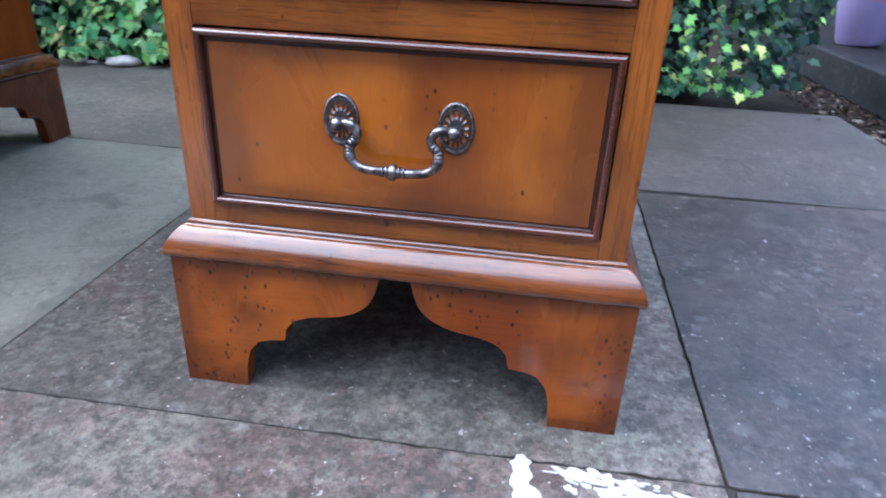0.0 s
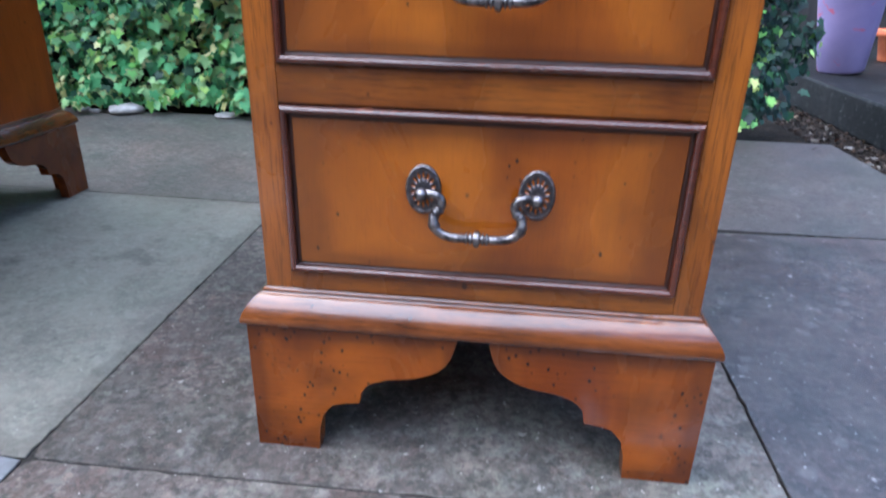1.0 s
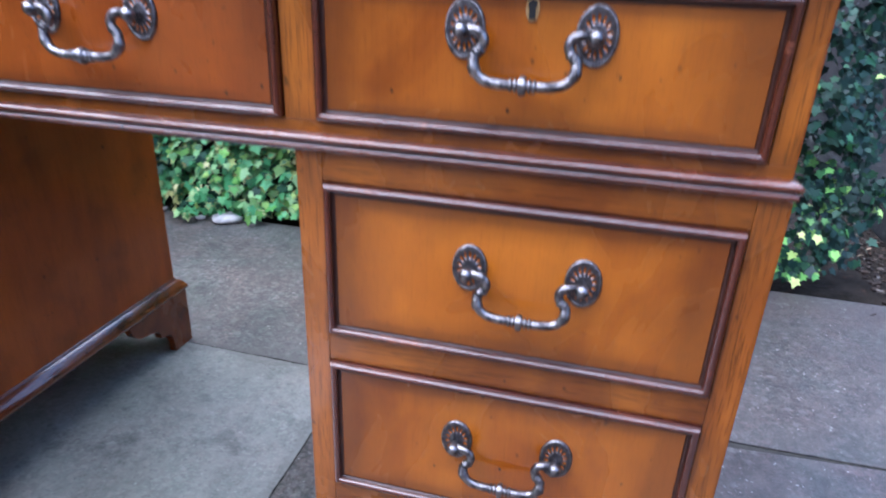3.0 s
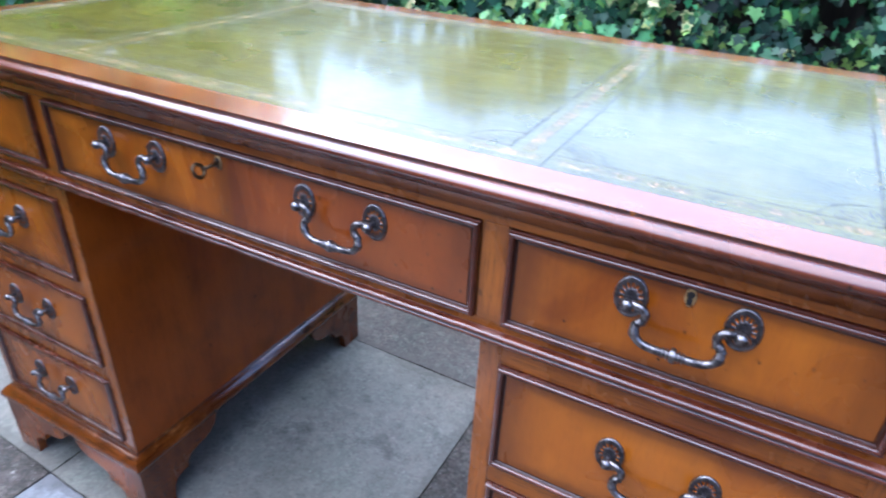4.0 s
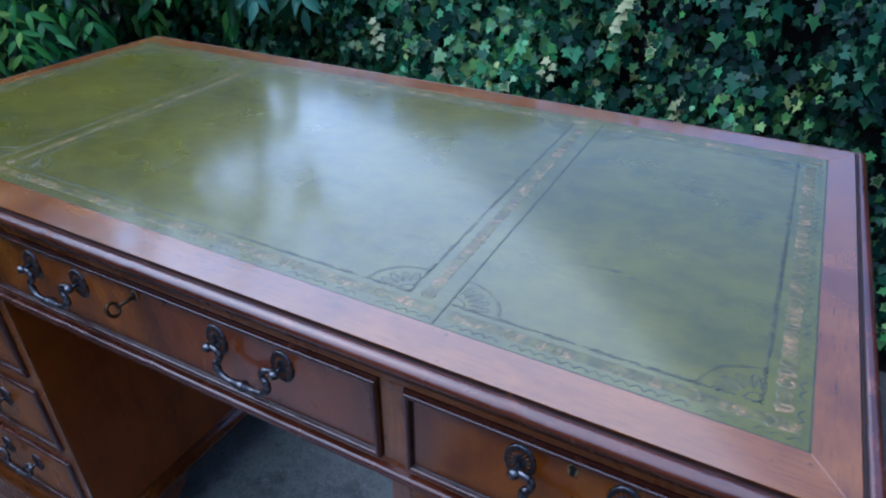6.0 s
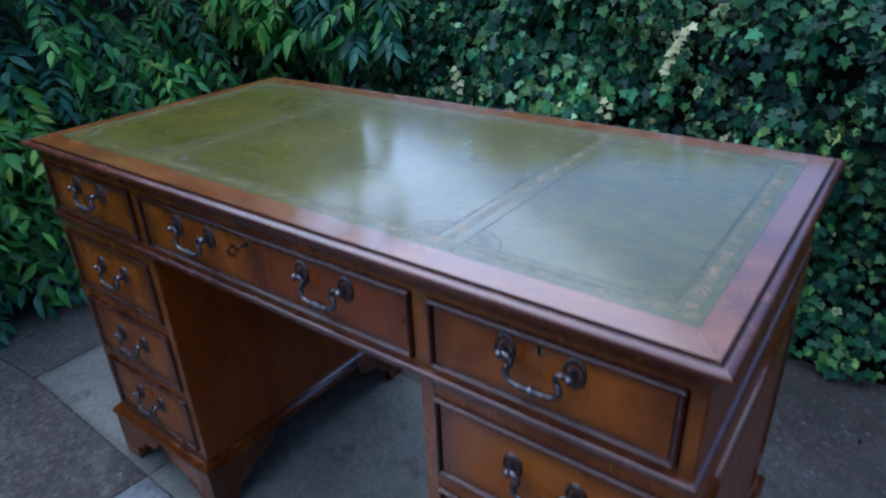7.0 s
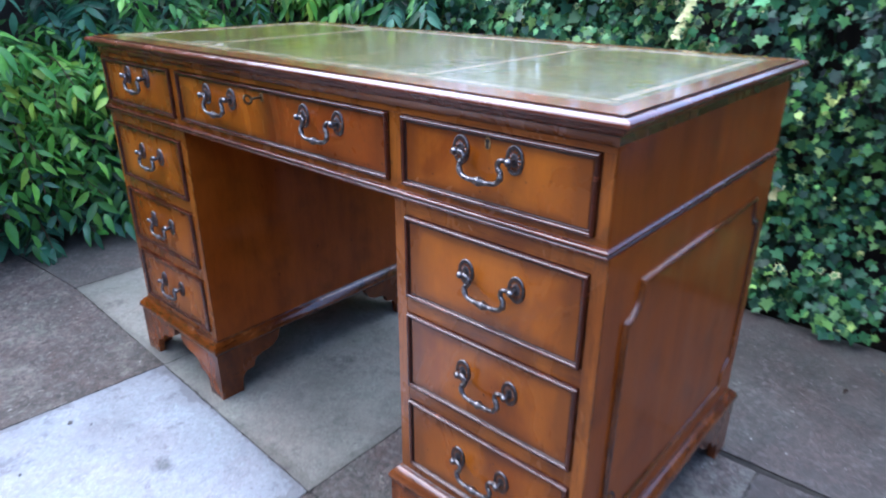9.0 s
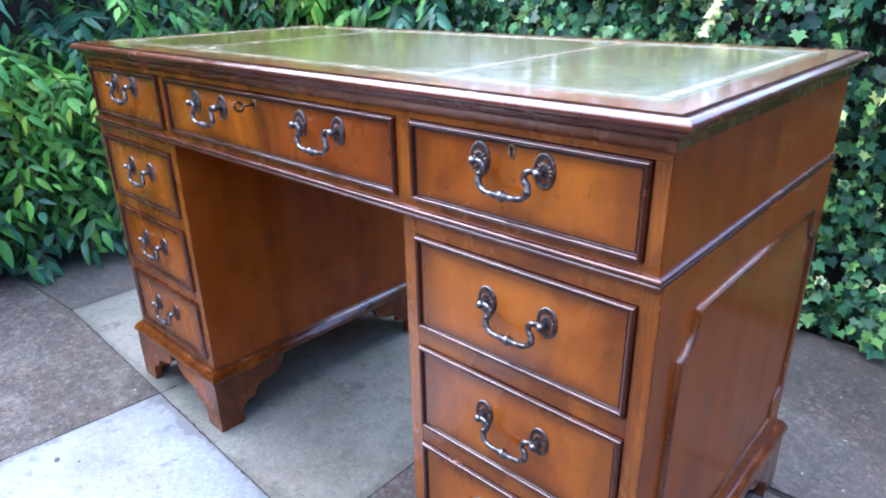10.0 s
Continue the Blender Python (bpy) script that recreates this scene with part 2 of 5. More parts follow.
def concrete(name, low, high, speck, rough=0.75, stain=(0.03, 0.03, 0.028), lichen=0.0, damp=0.5, rim=0.0, dull_tone=(0.07, 0.066, 0.055), tint=(0.10, 0.088, 0.078), mottle=0.75):
    m = Nodes(name)
    info = m.tree.nodes.new("ShaderNodeObjectInfo")
    shift = m.node("ShaderNodeVectorMath")
    shift.operation = "MULTIPLY_ADD"
    m.link(m.coords(), shift.inputs[0])
    shift.inputs[1].default_value = (1, 1, 1)
    m.link(info.outputs["Random"], shift.inputs[2])
    at = shift.outputs[0]
    big = m.noise(3.2, at, 6, 0.62)
    body = m.ramp(big, (0.32, low), (0.68, high))
    grit = m.noise(240, at, 4, 0.7)
    body = m.mix(0.1 + 0.62 * mottle, body, m.ramp(grit, (0.40, 0.35), (0.57, 1.0)), "MULTIPLY")
    mott = m.mix(0.6, m.noise(42, at, 6, 0.75, 0.3), m.noise(150, at, 5, 0.75))
    body = m.mix(mottle, body, m.ramp(mott, (0.41, 0.52), (0.51, 0.97), (0.61, 1.32)), "MULTIPLY")
    patch = m.noise(7.5, at, 6, 0.68, 0.5)
    body = m.mix(min(1.0, mottle * 1.2), body, m.ramp(patch, (0.36, 0.80), (0.5, 0.98), (0.66, 1.16)), "MULTIPLY")
    # the gravel in the concrete, two sizes of it
    for size_of, strength in ((120.0, 0.75), (260.0, 0.55)):
        gravel = m.node("ShaderNodeTexVoronoi", Scale=size_of)
        m.link(at, gravel.inputs["Vector"])
        split = m.tree.nodes.new("ShaderNodeSeparateXYZ")
        m.link(gravel.outputs["Color"], split.inputs[0])
        body = m.mix(strength * mottle, body, m.ramp(split.outputs[0], (0.0, 0.45), (0.5, 0.95), (1.0, 1.6)), "MULTIPLY")
        hue = m.ramp(split.outputs[1], (0.1, (1.16, 0.94, 0.90)), (0.5, (1.0, 1.0, 1.0)), (0.9, (0.92, 1.06, 0.96)))
        body = m.mix(0.5 * mottle, body, hue, "MULTIPLY")
    warm = m.ramp(m.noise(5.0, at, 4, 0.6, 0.6), (0.38, (1.14, 0.96, 0.93)), (0.5, (1.0, 1.0, 1.0)), (0.62, (0.90, 1.03, 0.97)))
    body = m.mix(mottle, body, warm, "MULTIPLY")
    body = m.mix(m.ramp(m.noise(17, at, 6, 0.7), (0.45, 0.0), (0.62, 0.45)), body, tint)
    body = m.mix(m.ramp(m.noise(170, at, 3, 0.6), (0.665, 0.0), (0.72, 0.7)), body, speck)
    # single stones showing in the face: dark ones, dull pale ones and a few white chips
    ragged = m.node("ShaderNodeVectorMath")
    ragged.operation = "MULTIPLY_ADD"
    wobble = m.node("ShaderNodeTexNoise", Scale=130.0, Detail=3.0)
    m.link(at, wobble.inputs["Vector"])
    m.link(wobble.outputs["Color"], ragged.inputs[0])
    ragged.inputs[1].default_value = (0.016, 0.016, 0.016)
    m.link(at, ragged.inputs[2])
    for pitch, share, wide, colour, strength in ((120.0, 0.20, 0.36, stain, 0.95 * mottle), (46.0, 0.22, 0.36, tuple(0.7 * c + 0.3 * t for c, t in zip(high, speck)), 0.40 * mottle), (95.0, 0.035, 0.26, speck, 0.8 * mottle)):
        cells = m.node("ShaderNodeTexVoronoi", Scale=pitch)
        m.link(ragged.outputs[0], cells.inputs["Vector"])
        pick = m.tree.nodes.new("ShaderNodeSeparateXYZ")
        m.link(cells.outputs["Color"], pick.inputs[0])
        here = m.mix(1.0, m.ramp(pick.outputs[1], (1.0 - share, 0.0), (1.01 - share, strength)), m.ramp(cells.outputs["Distance"], (wide * 0.7, 1.0), (wide * 1.2, 0.0)), "MULTIPLY")
        body = m.mix(here, body, colour)
    body = m.mix(m.ramp(m.noise(13, at, 5, 0.7), (0.55, 0.0), (0.72, 0.7)), body, stain)
    # Darkens the slab towards its rim, along a wandering line, and in patches.
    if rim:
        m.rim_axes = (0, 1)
        body = m.mix(m.ramp(m.mix(0.05, m.border(0.12, 7.0), m.noise(60, at, 5, 0.7)), (-0.04, rim), (0.0, 0.30 * rim), (0.05, 0.0)), body, dull_tone)
        body = m.mix(m.ramp(m.noise(2.6, at, 3, 0.5, 0.8), (0.50, 0.0), (0.68, rim * 0.65)), body, dull_tone)
    if lichen:
        spot = m.ramp(m.noise(48, at, 7, 0.75), (0.52, 0.0), (0.68, lichen * 0.55))
        body = m.mix(spot, body, (0.30, 0.31, 0.28))
        crust = m.mix(1.0, m.ramp(m.noise(8, at, 5, 0.65, 0.6), (0.50, 0.0), (0.58, 1.0)), m.ramp(m.noise(75, at, 6, 0.75), (0.44, 0.0), (0.58, 0.5)), "MULTIPLY")
        body = m.mix(crust, body, m.ramp(m.noise(20, at, 4), (0.4, (0.17, 0.18, 0.14)), (0.6, (0.24, 0.19, 0.165))))
        spot = m.ramp(m.noise(58, at, 6, 0.75), (0.53, 0.0), (0.60, lichen * 0.9))
        body = m.mix(spot, body, (0.02, 0.021, 0.02))
    m.bump(m.mix(0.5, grit, big), 0.45, 0.0025)
    return m.done(body, m.ramp(big, (0.3, rough - 0.25 * damp), (0.7, rough)), specular=0.5)


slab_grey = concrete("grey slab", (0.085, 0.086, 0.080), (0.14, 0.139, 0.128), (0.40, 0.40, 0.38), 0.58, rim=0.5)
slab_blue = concrete("blue-grey slab", (0.037, 0.0335, 0.0325), (0.065, 0.059, 0.057), (0.36, 0.36, 0.36), 0.46, tint=(0.070, 0.060, 0.054), damp=0.6)
slab_dark = concrete("dark slab", (0.034, 0.0325, 0.031), (0.060, 0.057, 0.054), (0.30, 0.30, 0.29), 0.55, tint=(0.062, 0.054, 0.048), damp=0.6)
slab_brown = concrete("brown mottled slab", (0.066, 0.056, 0.049), (0.125, 0.107, 0.095), (0.48, 0.46, 0.44), lichen=0.6)
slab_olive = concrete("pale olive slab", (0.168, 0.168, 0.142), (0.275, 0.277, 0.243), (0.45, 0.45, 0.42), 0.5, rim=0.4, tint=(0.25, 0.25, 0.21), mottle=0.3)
slab_pale = concrete("pale slab", (0.25, 0.28, 0.305), (0.345, 0.385, 0.42), (0.45, 0.45, 0.46), 0.55, rim=0.6, dull_tone=(0.11, 0.11, 0.11), tint=(0.25, 0.28, 0.31), mottle=0.25)
# Nearly black, with the shade over the raised paving put into the colour.
kerb_dark = concrete("dark shaded concrete", (0.005, 0.006, 0.007), (0.011, 0.012, 0.014), (0.2, 0.2, 0.2), 0.6, tint=(0.009, 0.009, 0.009))
kerb_dark.node_tree.nodes["Principled BSDF"].inputs["Specular IOR Level"].default_value = 0.12

m = Nodes("soil")
at = m.coords()
m.bump(m.noise(60, at, 6, 0.7), 1.0, 0.02)
soil = m.done(m.mix(m.ramp(m.noise(35, at, 5, 0.7), (0.6, 0.0), (0.7, 0.6)), m.ramp(m.noise(14, at, 6), (0.3, (0.006, 0.005, 0.004)), (0.7, (0.026, 0.020, 0.015))), (0.08, 0.035, 0.018)), 0.95, specular=0.1)
m = Nodes("joint dirt")
joint = m.done(m.ramp(m.noise(30, m.coords(), 5), (0.35, (0.010, 0.009, 0.008)), (0.7, (0.035, 0.032, 0.025))), 0.95)
m = Nodes("moss spot")
moss = m.done(m.ramp(m.noise(90, m.coords(), 4), (0.3, (0.04, 0.043, 0.042)), (0.7, (0.12, 0.12, 0.12))), 0.9)
m = Nodes("flaking paint")
white_paint = m.done(m.ramp(m.noise(70, m.coords(), 4), (0.3, (0.32, 0.33, 0.35)), (0.7, (0.50, 0.50, 0.52))), 0.6)


def leafy(name, *stops, rough=0.5, vein=0.5):
    """Leaf colour that varies from leaf to leaf."""
    m = Nodes(name)
    rnd = m.tree.nodes.new("ShaderNodeNewGeometry").outputs["Random Per Island"]
    body = m.ramp(rnd, *stops)
    body = m.mix(vein, body, m.ramp(m.noise(60, m.coords(), 4), (0.3, 0.55), (0.65, 1.0)), "MULTIPLY")
    b = m.bsdf
    b.inputs["Subsurface Weight"].default_value = 0.0
    return m.done(body, rough, specular=0.28)


ivy_green = leafy("ivy leaf", (0.0, (0.007, 0.036, 0.020)), (0.4, (0.020, 0.088, 0.041)), (0.75, (0.044, 0.152, 0.052)), (1.0, (0.13, 0.27, 0.06)), rough=0.42)
# Brighter leaf colours, with the light on parts of the hedge painted in.
ivy_bright = leafy("bright yellow-green ivy leaf", (0.0, (0.10, 0.34, 0.075)), (0.55, (0.25, 0.50, 0.11)), (1.0, (0.60, 0.66, 0.22)))
ivy_teal = leafy("bright teal ivy leaf", (0.0, (0.050, 0.23, 0.085)), (0.55, (0.13, 0.41, 0.15)), (1.0, (0.38, 0.60, 0.26)))
ivy_margin = leafy("ivy cream margin", (0.0, (0.12, 0.21, 0.07)), (0.5, (0.24, 0.31, 0.11)), (1.0, (0.44, 0.46, 0.20)))
ivy_pale = leafy("pale ivy leaf", (0.0, (0.48, 0.50, 0.18)), (1.0, (0.70, 0.68, 0.34)))
bush_green = leafy("bush leaf", (0.0, (0.014, 0.055, 0.016)), (0.4, (0.042, 0.150, 0.030)), (0.75, (0.080, 0.29, 0.050)), (1.0, (0.18, 0.42, 0.07)), rough=0.36)
# Dark leaf colour that paints in the shade on the hedge's upper right.
ivy_deep = leafy("shaded ivy leaf", (0.0, (0.004, 0.017, 0.012)), (0.6, (0.011, 0.042, 0.027)), (1.0, (0.034, 0.10, 0.046)))
bush_young = leafy("young bush leaf", (0.0, (0.05, 0.20, 0.030)), (0.6, (0.12, 0.36, 0.045)), (1.0, (0.30, 0.46, 0.06)), rough=0.36)
bush_blue = leafy("blue-green bush leaf", (0.0, (0.018, 0.080, 0.048)), (0.6, (0.05, 0.17, 0.095)), (1.0, (0.12, 0.28, 0.16)), rough=0.30)
m = Nodes("bark")
bark = m.done(m.ramp(m.noise(70, m.coords((1, 1, 0.3)), 5), (0.3, (0.03, 0.018, 0.010)), (0.7, (0.10, 0.06, 0.03))), 0.85)
m = Nodes("brick-brown wall")
brick_wall = m.done(m.ramp(m.noise(6, m.coords((1, 1, 3)), 5), (0.3, (0.16, 0.095, 0.06)), (0.7, (0.30, 0.19, 0.13))), 0.9)
# Near-black stands in for the shade in the ivy's gaps; also on other fences.
m = Nodes("dark fence board")
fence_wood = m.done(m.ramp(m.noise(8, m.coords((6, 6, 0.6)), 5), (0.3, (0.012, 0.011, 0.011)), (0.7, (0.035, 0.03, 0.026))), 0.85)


# ---- building helpers ----
def mesh_of(name, bm, mats):
    me = bpy.data.meshes.new(name)
    bmesh.ops.recalc_face_normals(bm, faces=bm.faces)
    bm.to_mesh(me)
    bm.free()
    for mt in mats if isinstance(mats, (list, tuple)) else [mats]:
        me.materials.append(mt)
    return me


def put(name, me, parent=None, label="", at=None):
    ob = new(name, me)
    ob.parent = parent
    if at is not None:
        ob.matrix_basis = at
    if label:
        tagged(ob, label)
    return ob


def part(name, bm, mats, parent, label="", at=None):
    return put(name, mesh_of(name, bm, mats), parent, label, at)


def box(bm, x0, x1, y0, y1, z0, z1, bevel=0.0, mat=0):
    start = len(bm.verts)
    got = bmesh.ops.create_cube(bm, size=1.0, matrix=Matrix.LocRotScale(((x0 + x1) / 2, (y0 + y1) / 2, (z0 + z1) / 2), None, (x1 - x0, y1 - y0, z1 - z0)))
    faces = {f for v in got["verts"] for f in v.link_faces}
    for f in faces:
        f.material_index = mat
    if bevel:
        edges = {e for f in faces for e in f.edges}
        bmesh.ops.bevel(bm, geom=list(edges), offset=bevel, segments=2, affect="EDGES", profile=0.6)


def loops(bm, rings, mats=None, closed=False, cap_first=False, cap_last=False, smooth=True, mitre=False):
    """Joins rings of points, each with as many points as the last."""
    made = [[bm.verts.new(p) for p in ring] for ring in rings]
    pairs = list(zip(made, made[1:])) + ([(made[-1], made[0])] if closed else [])
    n = len(made[0])
    for k, (a, b) in enumerate(pairs):
        for i in range(n):
            f = bm.faces.new((a[i], a[(i + 1) % n], b[(i + 1) % n], b[i]))
            f.smooth = smooth
            if mats:
                f.material_index = mats[k]
    if mitre:
        for a, b in pairs:
            for i in range(n):
                bm.edges.get((a[i], b[i])).smooth = False
    for flag, ring in ((cap_first, made[0]), (cap_last, made[-1])):
        if flag:
            bm.faces.new(ring)
    return made


def around(bm, x0, x1, y0, y1, profile, mats=None, wear=0.0, seed=1, **kw):
    """A moulding round an upright block: profile of (out, z). wear: depth of the small knocks along its edges."""
    rng = random.Random(seed)
    step = 0.011 if wear else 9.0
    plan, corner = [], []
    for (ax, ay, ux, uy), (bx, by, vx, vy) in zip(((x0, y0, -1, -1), (x1, y0, 1, -1), (x1, y1, 1, 1), (x0, y1, -1, 1)), ((x1, y0, 1, -1), (x1, y1, 1, 1), (x0, y1, -1, 1), (x0, y0, -1, -1))):
        n = max(1, int(math.hypot(bx - ax, by - ay) / step))
        for k in range(n):
            t = k / n
            nick = wear * (1.0 if rng.random() < 0.06 else 0.12) * rng.random() if k else 0.0
            corner.append(k == 0)
            plan.append((ax + (bx - ax) * t, ay + (by - ay) * t, ux + (vx - ux) * t, uy + (vy - uy) * t, nick))
    made = loops(bm, [[(x + ux * (o - nick), y + uy * (o - nick), z) for x, y, ux, uy, nick in plan] for o, z in profile], mats, **kw)
    for a, b in zip(made, made[1:]):
        for p, q, sharp in zip(a, b, corner):
            if sharp:
                bm.edges.get((p, q)).smooth = False
    return made


def tube(bm, path, radii, sides=10, caps=True):
    path = [Vector(p) for p in path]
    rings, side = [], None
    for i, p in enumerate(path):
        d = (path[min(i + 1, len(path) - 1)] - path[max(i - 1, 0)]).normalized()
        if side is None:
            side = d.orthogonal().normalized()
        side = (side - d * side.dot(d)).normalized()
        up = d.cross(side)
        r = radii[i] if isinstance(radii, (list, tuple)) else radii
        rings.append([p + r * (math.cos(a) * side + math.sin(a) * up) for a in (2 * math.pi * k / sides for k in range(sides))])
    loops(bm, rings, cap_first=caps, cap_last=caps)


def smooth_path(points, steps=4):
    """A Catmull-Rom line through the points."""
    pts = [Vector(p) for p in points]
    out = []
    for i in range(len(pts) - 1):
        a, b, c, d = pts[max(i - 1, 0)], pts[i], pts[i + 1], pts[min(i + 2, len(pts) - 1)]
        for k in range(steps):
            t = k / steps
            out.append(0.5 * (2 * b + (c - a) * t + (2 * a - 5 * b + 4 * c - d) * t * t + (3 * b - a - 3 * c + d) * t**3))
    return out + [pts[-1]]


def prism(bm, outline, y0, y1, to):
    """Extrudes an outline of (u, z) between two depths; to(u, depth, z) gives the place."""
    loops(bm, [[to(u, y0, z) for u, z in outline], [to(u, y1, z) for u, z in outline]], cap_first=True, cap_last=True, smooth=False)


# ---- ground ----
bm = bmesh.new()
loops(bm, [[(-60, -60, -0.03), (60, -60, -0.03), (60, 60, -0.03), (-60, 60, -0.03)]], cap_first=True)
ground = tagged(part("ground", bm, soil, None), "dark bare garden soil with leaf litter", "ground", kind="structure")

# ---- patio of square concrete slabs ----
GAP = 0.0016
X_EDGE, Y_EDGE = 1.262, 1.240
bm = bmesh.new()
box(bm, -3.0, X_EDGE - 0.01, -4.0, Y_EDGE - 0.01, -0.028, -0.0040)
patio = tagged(part("patio", bm, joint, None), "patio of weathered square concrete slabs with dark joints", "patio", kind="structure")
KIND = {(-1, -1): slab_pale, (0, -1): slab_brown, (1, -1): slab_blue, (-1, 0): slab_olive, (0, 0): slab_brown, (1, 0): slab_blue, (-2, 0): slab_olive,
        (-2, -1): slab_brown, (-3, 0): slab_grey, (-3, -1): slab_brown, (-4, -1): slab_grey, (-3, -2): slab_grey, (1, 1): slab_grey, (0, 1): slab_grey, (2, 1): slab_grey, (3, 1): slab_dark}
# where four slabs meet, placed so the joints fit the camera's view
NODES = {(0, 0): (0.094, -0.052), (1, 0): (0.711, -0.046), (-1, 0): (-0.521, -0.028), (-2, 0): (-1.131, -0.006), (-1, -1): (-0.556, -0.655), (0, -1): (0.082, -0.685),
         (1, 1): (0.713, 0.567), (0, 1): (0.089, 0.580), (-1, 1): (-0.524, 0.590), (-2, 1): (-1.137, 0.600), (2, 1): (1.33, 0.597), (2, 0): (1.328, -0.042)}
LONG = [-3.0, -1.75, -0.78, 0.2, X_EDGE + GAP / 2]


def node(i, j):
    return NODES.get((i, j), (0.097 + i * 0.6185, -0.052 + j * 0.633))


def paving_slab(i, j):
    if j == 1:
        # the last course is of longer slabs, their lengths chosen to fit the camera's view
        line = [LONG[i], LONG[i + 1]]
        low = [0.581 - 0.010 * min(1, max(-1, x)) + (0.020 if x > 1 else 0.0) for x in line]
        corners = [(line[0], low[0]), (line[1], low[1]), (line[1], Y_EDGE), (line[0], Y_EDGE)]
    else:
        corners = [node(i, j), node(i + 1, j), node(i + 1, j + 1), node(i, j + 1)]
        if (i, j) == (1, -1):
            # the joint on this side has opened
            corners = [(corners[0][0] + 0.007, corners[0][1]), corners[1], corners[2], (corners[3][0] + 0.004, corners[3][1])]
    cx, cy = sum(p[0] for p in corners) / 4, sum(p[1] for p in corners) / 4
    corners = [(min(x + math.copysign(GAP / 2, cx - x), X_EDGE), y + math.copysign(GAP / 2, cy - y)) for x, y in corners]
    rng = random.Random(i * 31 + j * 7 + 500)
    top = rng.uniform(-0.0015, 0.0)
    bm = bmesh.new()
    # uneven worn arrises: small crumbs broken out of the rim here and there
    rim, n = [], 60
    for (ax, ay), (bx, by) in zip(corners, corners[1:] + corners[:1]):
        for k in range(n):
            t = k / n
            chip = rng.uniform(0.0010, 0.0028) if rng.random() < 0.14 else abs(rng.gauss(0, 0.0004))
            if k == 0:
                chip = rng.choice((0.0005, 0.001, 0.002, 0.0055))
            x, y = ax + (bx - ax) * t, ay + (by - ay) * t
            d = math.hypot(cx - x, cy - y)
            rim.append((x + (cx - x) / d * chip, y + (cy - y) / d * chip))
    inner = [(x + (cx - x) * 0.0022, y + (cy - y) * 0.0022) for x, y in rim]
    loops(bm, [[(x, y, -0.02) for x, y in rim], [(x, y, top - 0.0014) for x, y in rim], [(x, y, top) for x, y in inner]], [1, 0], cap_last=True)
    part("paving_slab", bm, [KIND.get((i, j), rng.choice([slab_grey, slab_blue, slab_brown])), joint], patio)


for i in range(-5, 2):
    for j in range(-6, 1):
        paving_slab(i, j)
for i in range(4):
    paving_slab(i, 1)

# Flaking white paint on the slab in front of the desk.
rng = random.Random(4)
bm = bmesh.new()
spots = [(0.562 + 0.005 * rng.random(), -0.052 - 0.0095 * k, 0.0085 + 0.005 * rng.random(), 0.009) for k in range(7)]
for k in range(190):
    u = rng.random()
    x, y = 0.592 + 0.105 * u + rng.gauss(0, 0.004), -0.054 - 0.030 * u + rng.gauss(0, 0.009)
    if y < -0.0515:
        spots.append((x, y, rng.triangular(0.001, 0.012, 0.004), rng.triangular(0.0006, 0.0046, 0.0016)))
for k, (cx, cy, w, h) in enumerate(spots):
    n, lift, lean = 11, 0.0003 + 0.000002 * k, rng.uniform(-0.9, 0.3)
    ring = []
    for q in range(n):
        t, r = 2 * math.pi * q / n, rng.uniform(0.6, 1.1)
        x, y = w * r * math.cos(t), h * r * math.sin(t)
        ring.append((cx + x * math.cos(lean * 0.6) - y * math.sin(lean * 0.6), cy + x * math.sin(lean * 0.6) + y * math.cos(lean * 0.6)))
    loops(bm, [[(x, y, -0.0015) for x, y in ring], [(x, y, lift) for x, y in ring]], cap_last=True, smooth=False)
tagged(part("flaking_paint", bm, white_paint, patio, "flaking white paint spilt on the slab"), kind="stuff")

# Small dark moss spots on the pale slab.
bm = bmesh.new()
for cx, cy, r in ((-0.4545, -0.2726, 0.008), (-0.415, -0.245, 0.003), (0.07, -0.125, 0.007), (-0.36, -0.40, 0.004), (-0.10, -0.30, 0.003), (-0.20, -0.44, 0.010), (-0.30, -0.46, 0.005), (0.02, -0.42, 0.004)):
    ring = [(cx + r * rng.uniform(0.6, 1.2) * math.cos(t), cy + 0.75 * r * rng.uniform(0.6, 1.2) * math.sin(t)) for t in (2 * math.pi * q / 10 for q in range(10))]
    loops(bm, [[(x, y, -0.002) for x, y in ring], [(x, y, 0.0006) for x, y in ring], [(cx + (x - cx) * 0.6, cy + (y - cy) * 0.6, 0.0014) for x, y in ring]], cap_last=True)
tagged(part("moss", bm, moss, patio, "small dark moss spots on the pale slab"), kind="stuff")

# ---- the desk ----
desk = tagged(new("pedestal_desk"), "reddish-brown mahogany pedestal desk with green leather top", "desk")
TOP = 0.775
LX, LF, LB = 0.592, 0.041, 0.549          # leather
EX, EF, EB = 0.624, -0.002, 0.592         # line of the top's edge
CX, CF, CB = 0.617, 0.006, 0.588          # upper case
PX0, PX1, PF, PB = 0.291, 0.621, 0.006, 0.588   # pedestal case
D = {1: (0.639, 0.7325), 2: (0.4695, 0.594), 3: (0.3155, 0.442), 4: (0.161, 0.2875)}
DX0, DX1 = 0.313, 0.5995
MID_TOP, MID_LOW = 0.630, 0.616
BASE_TOP = 0.1445

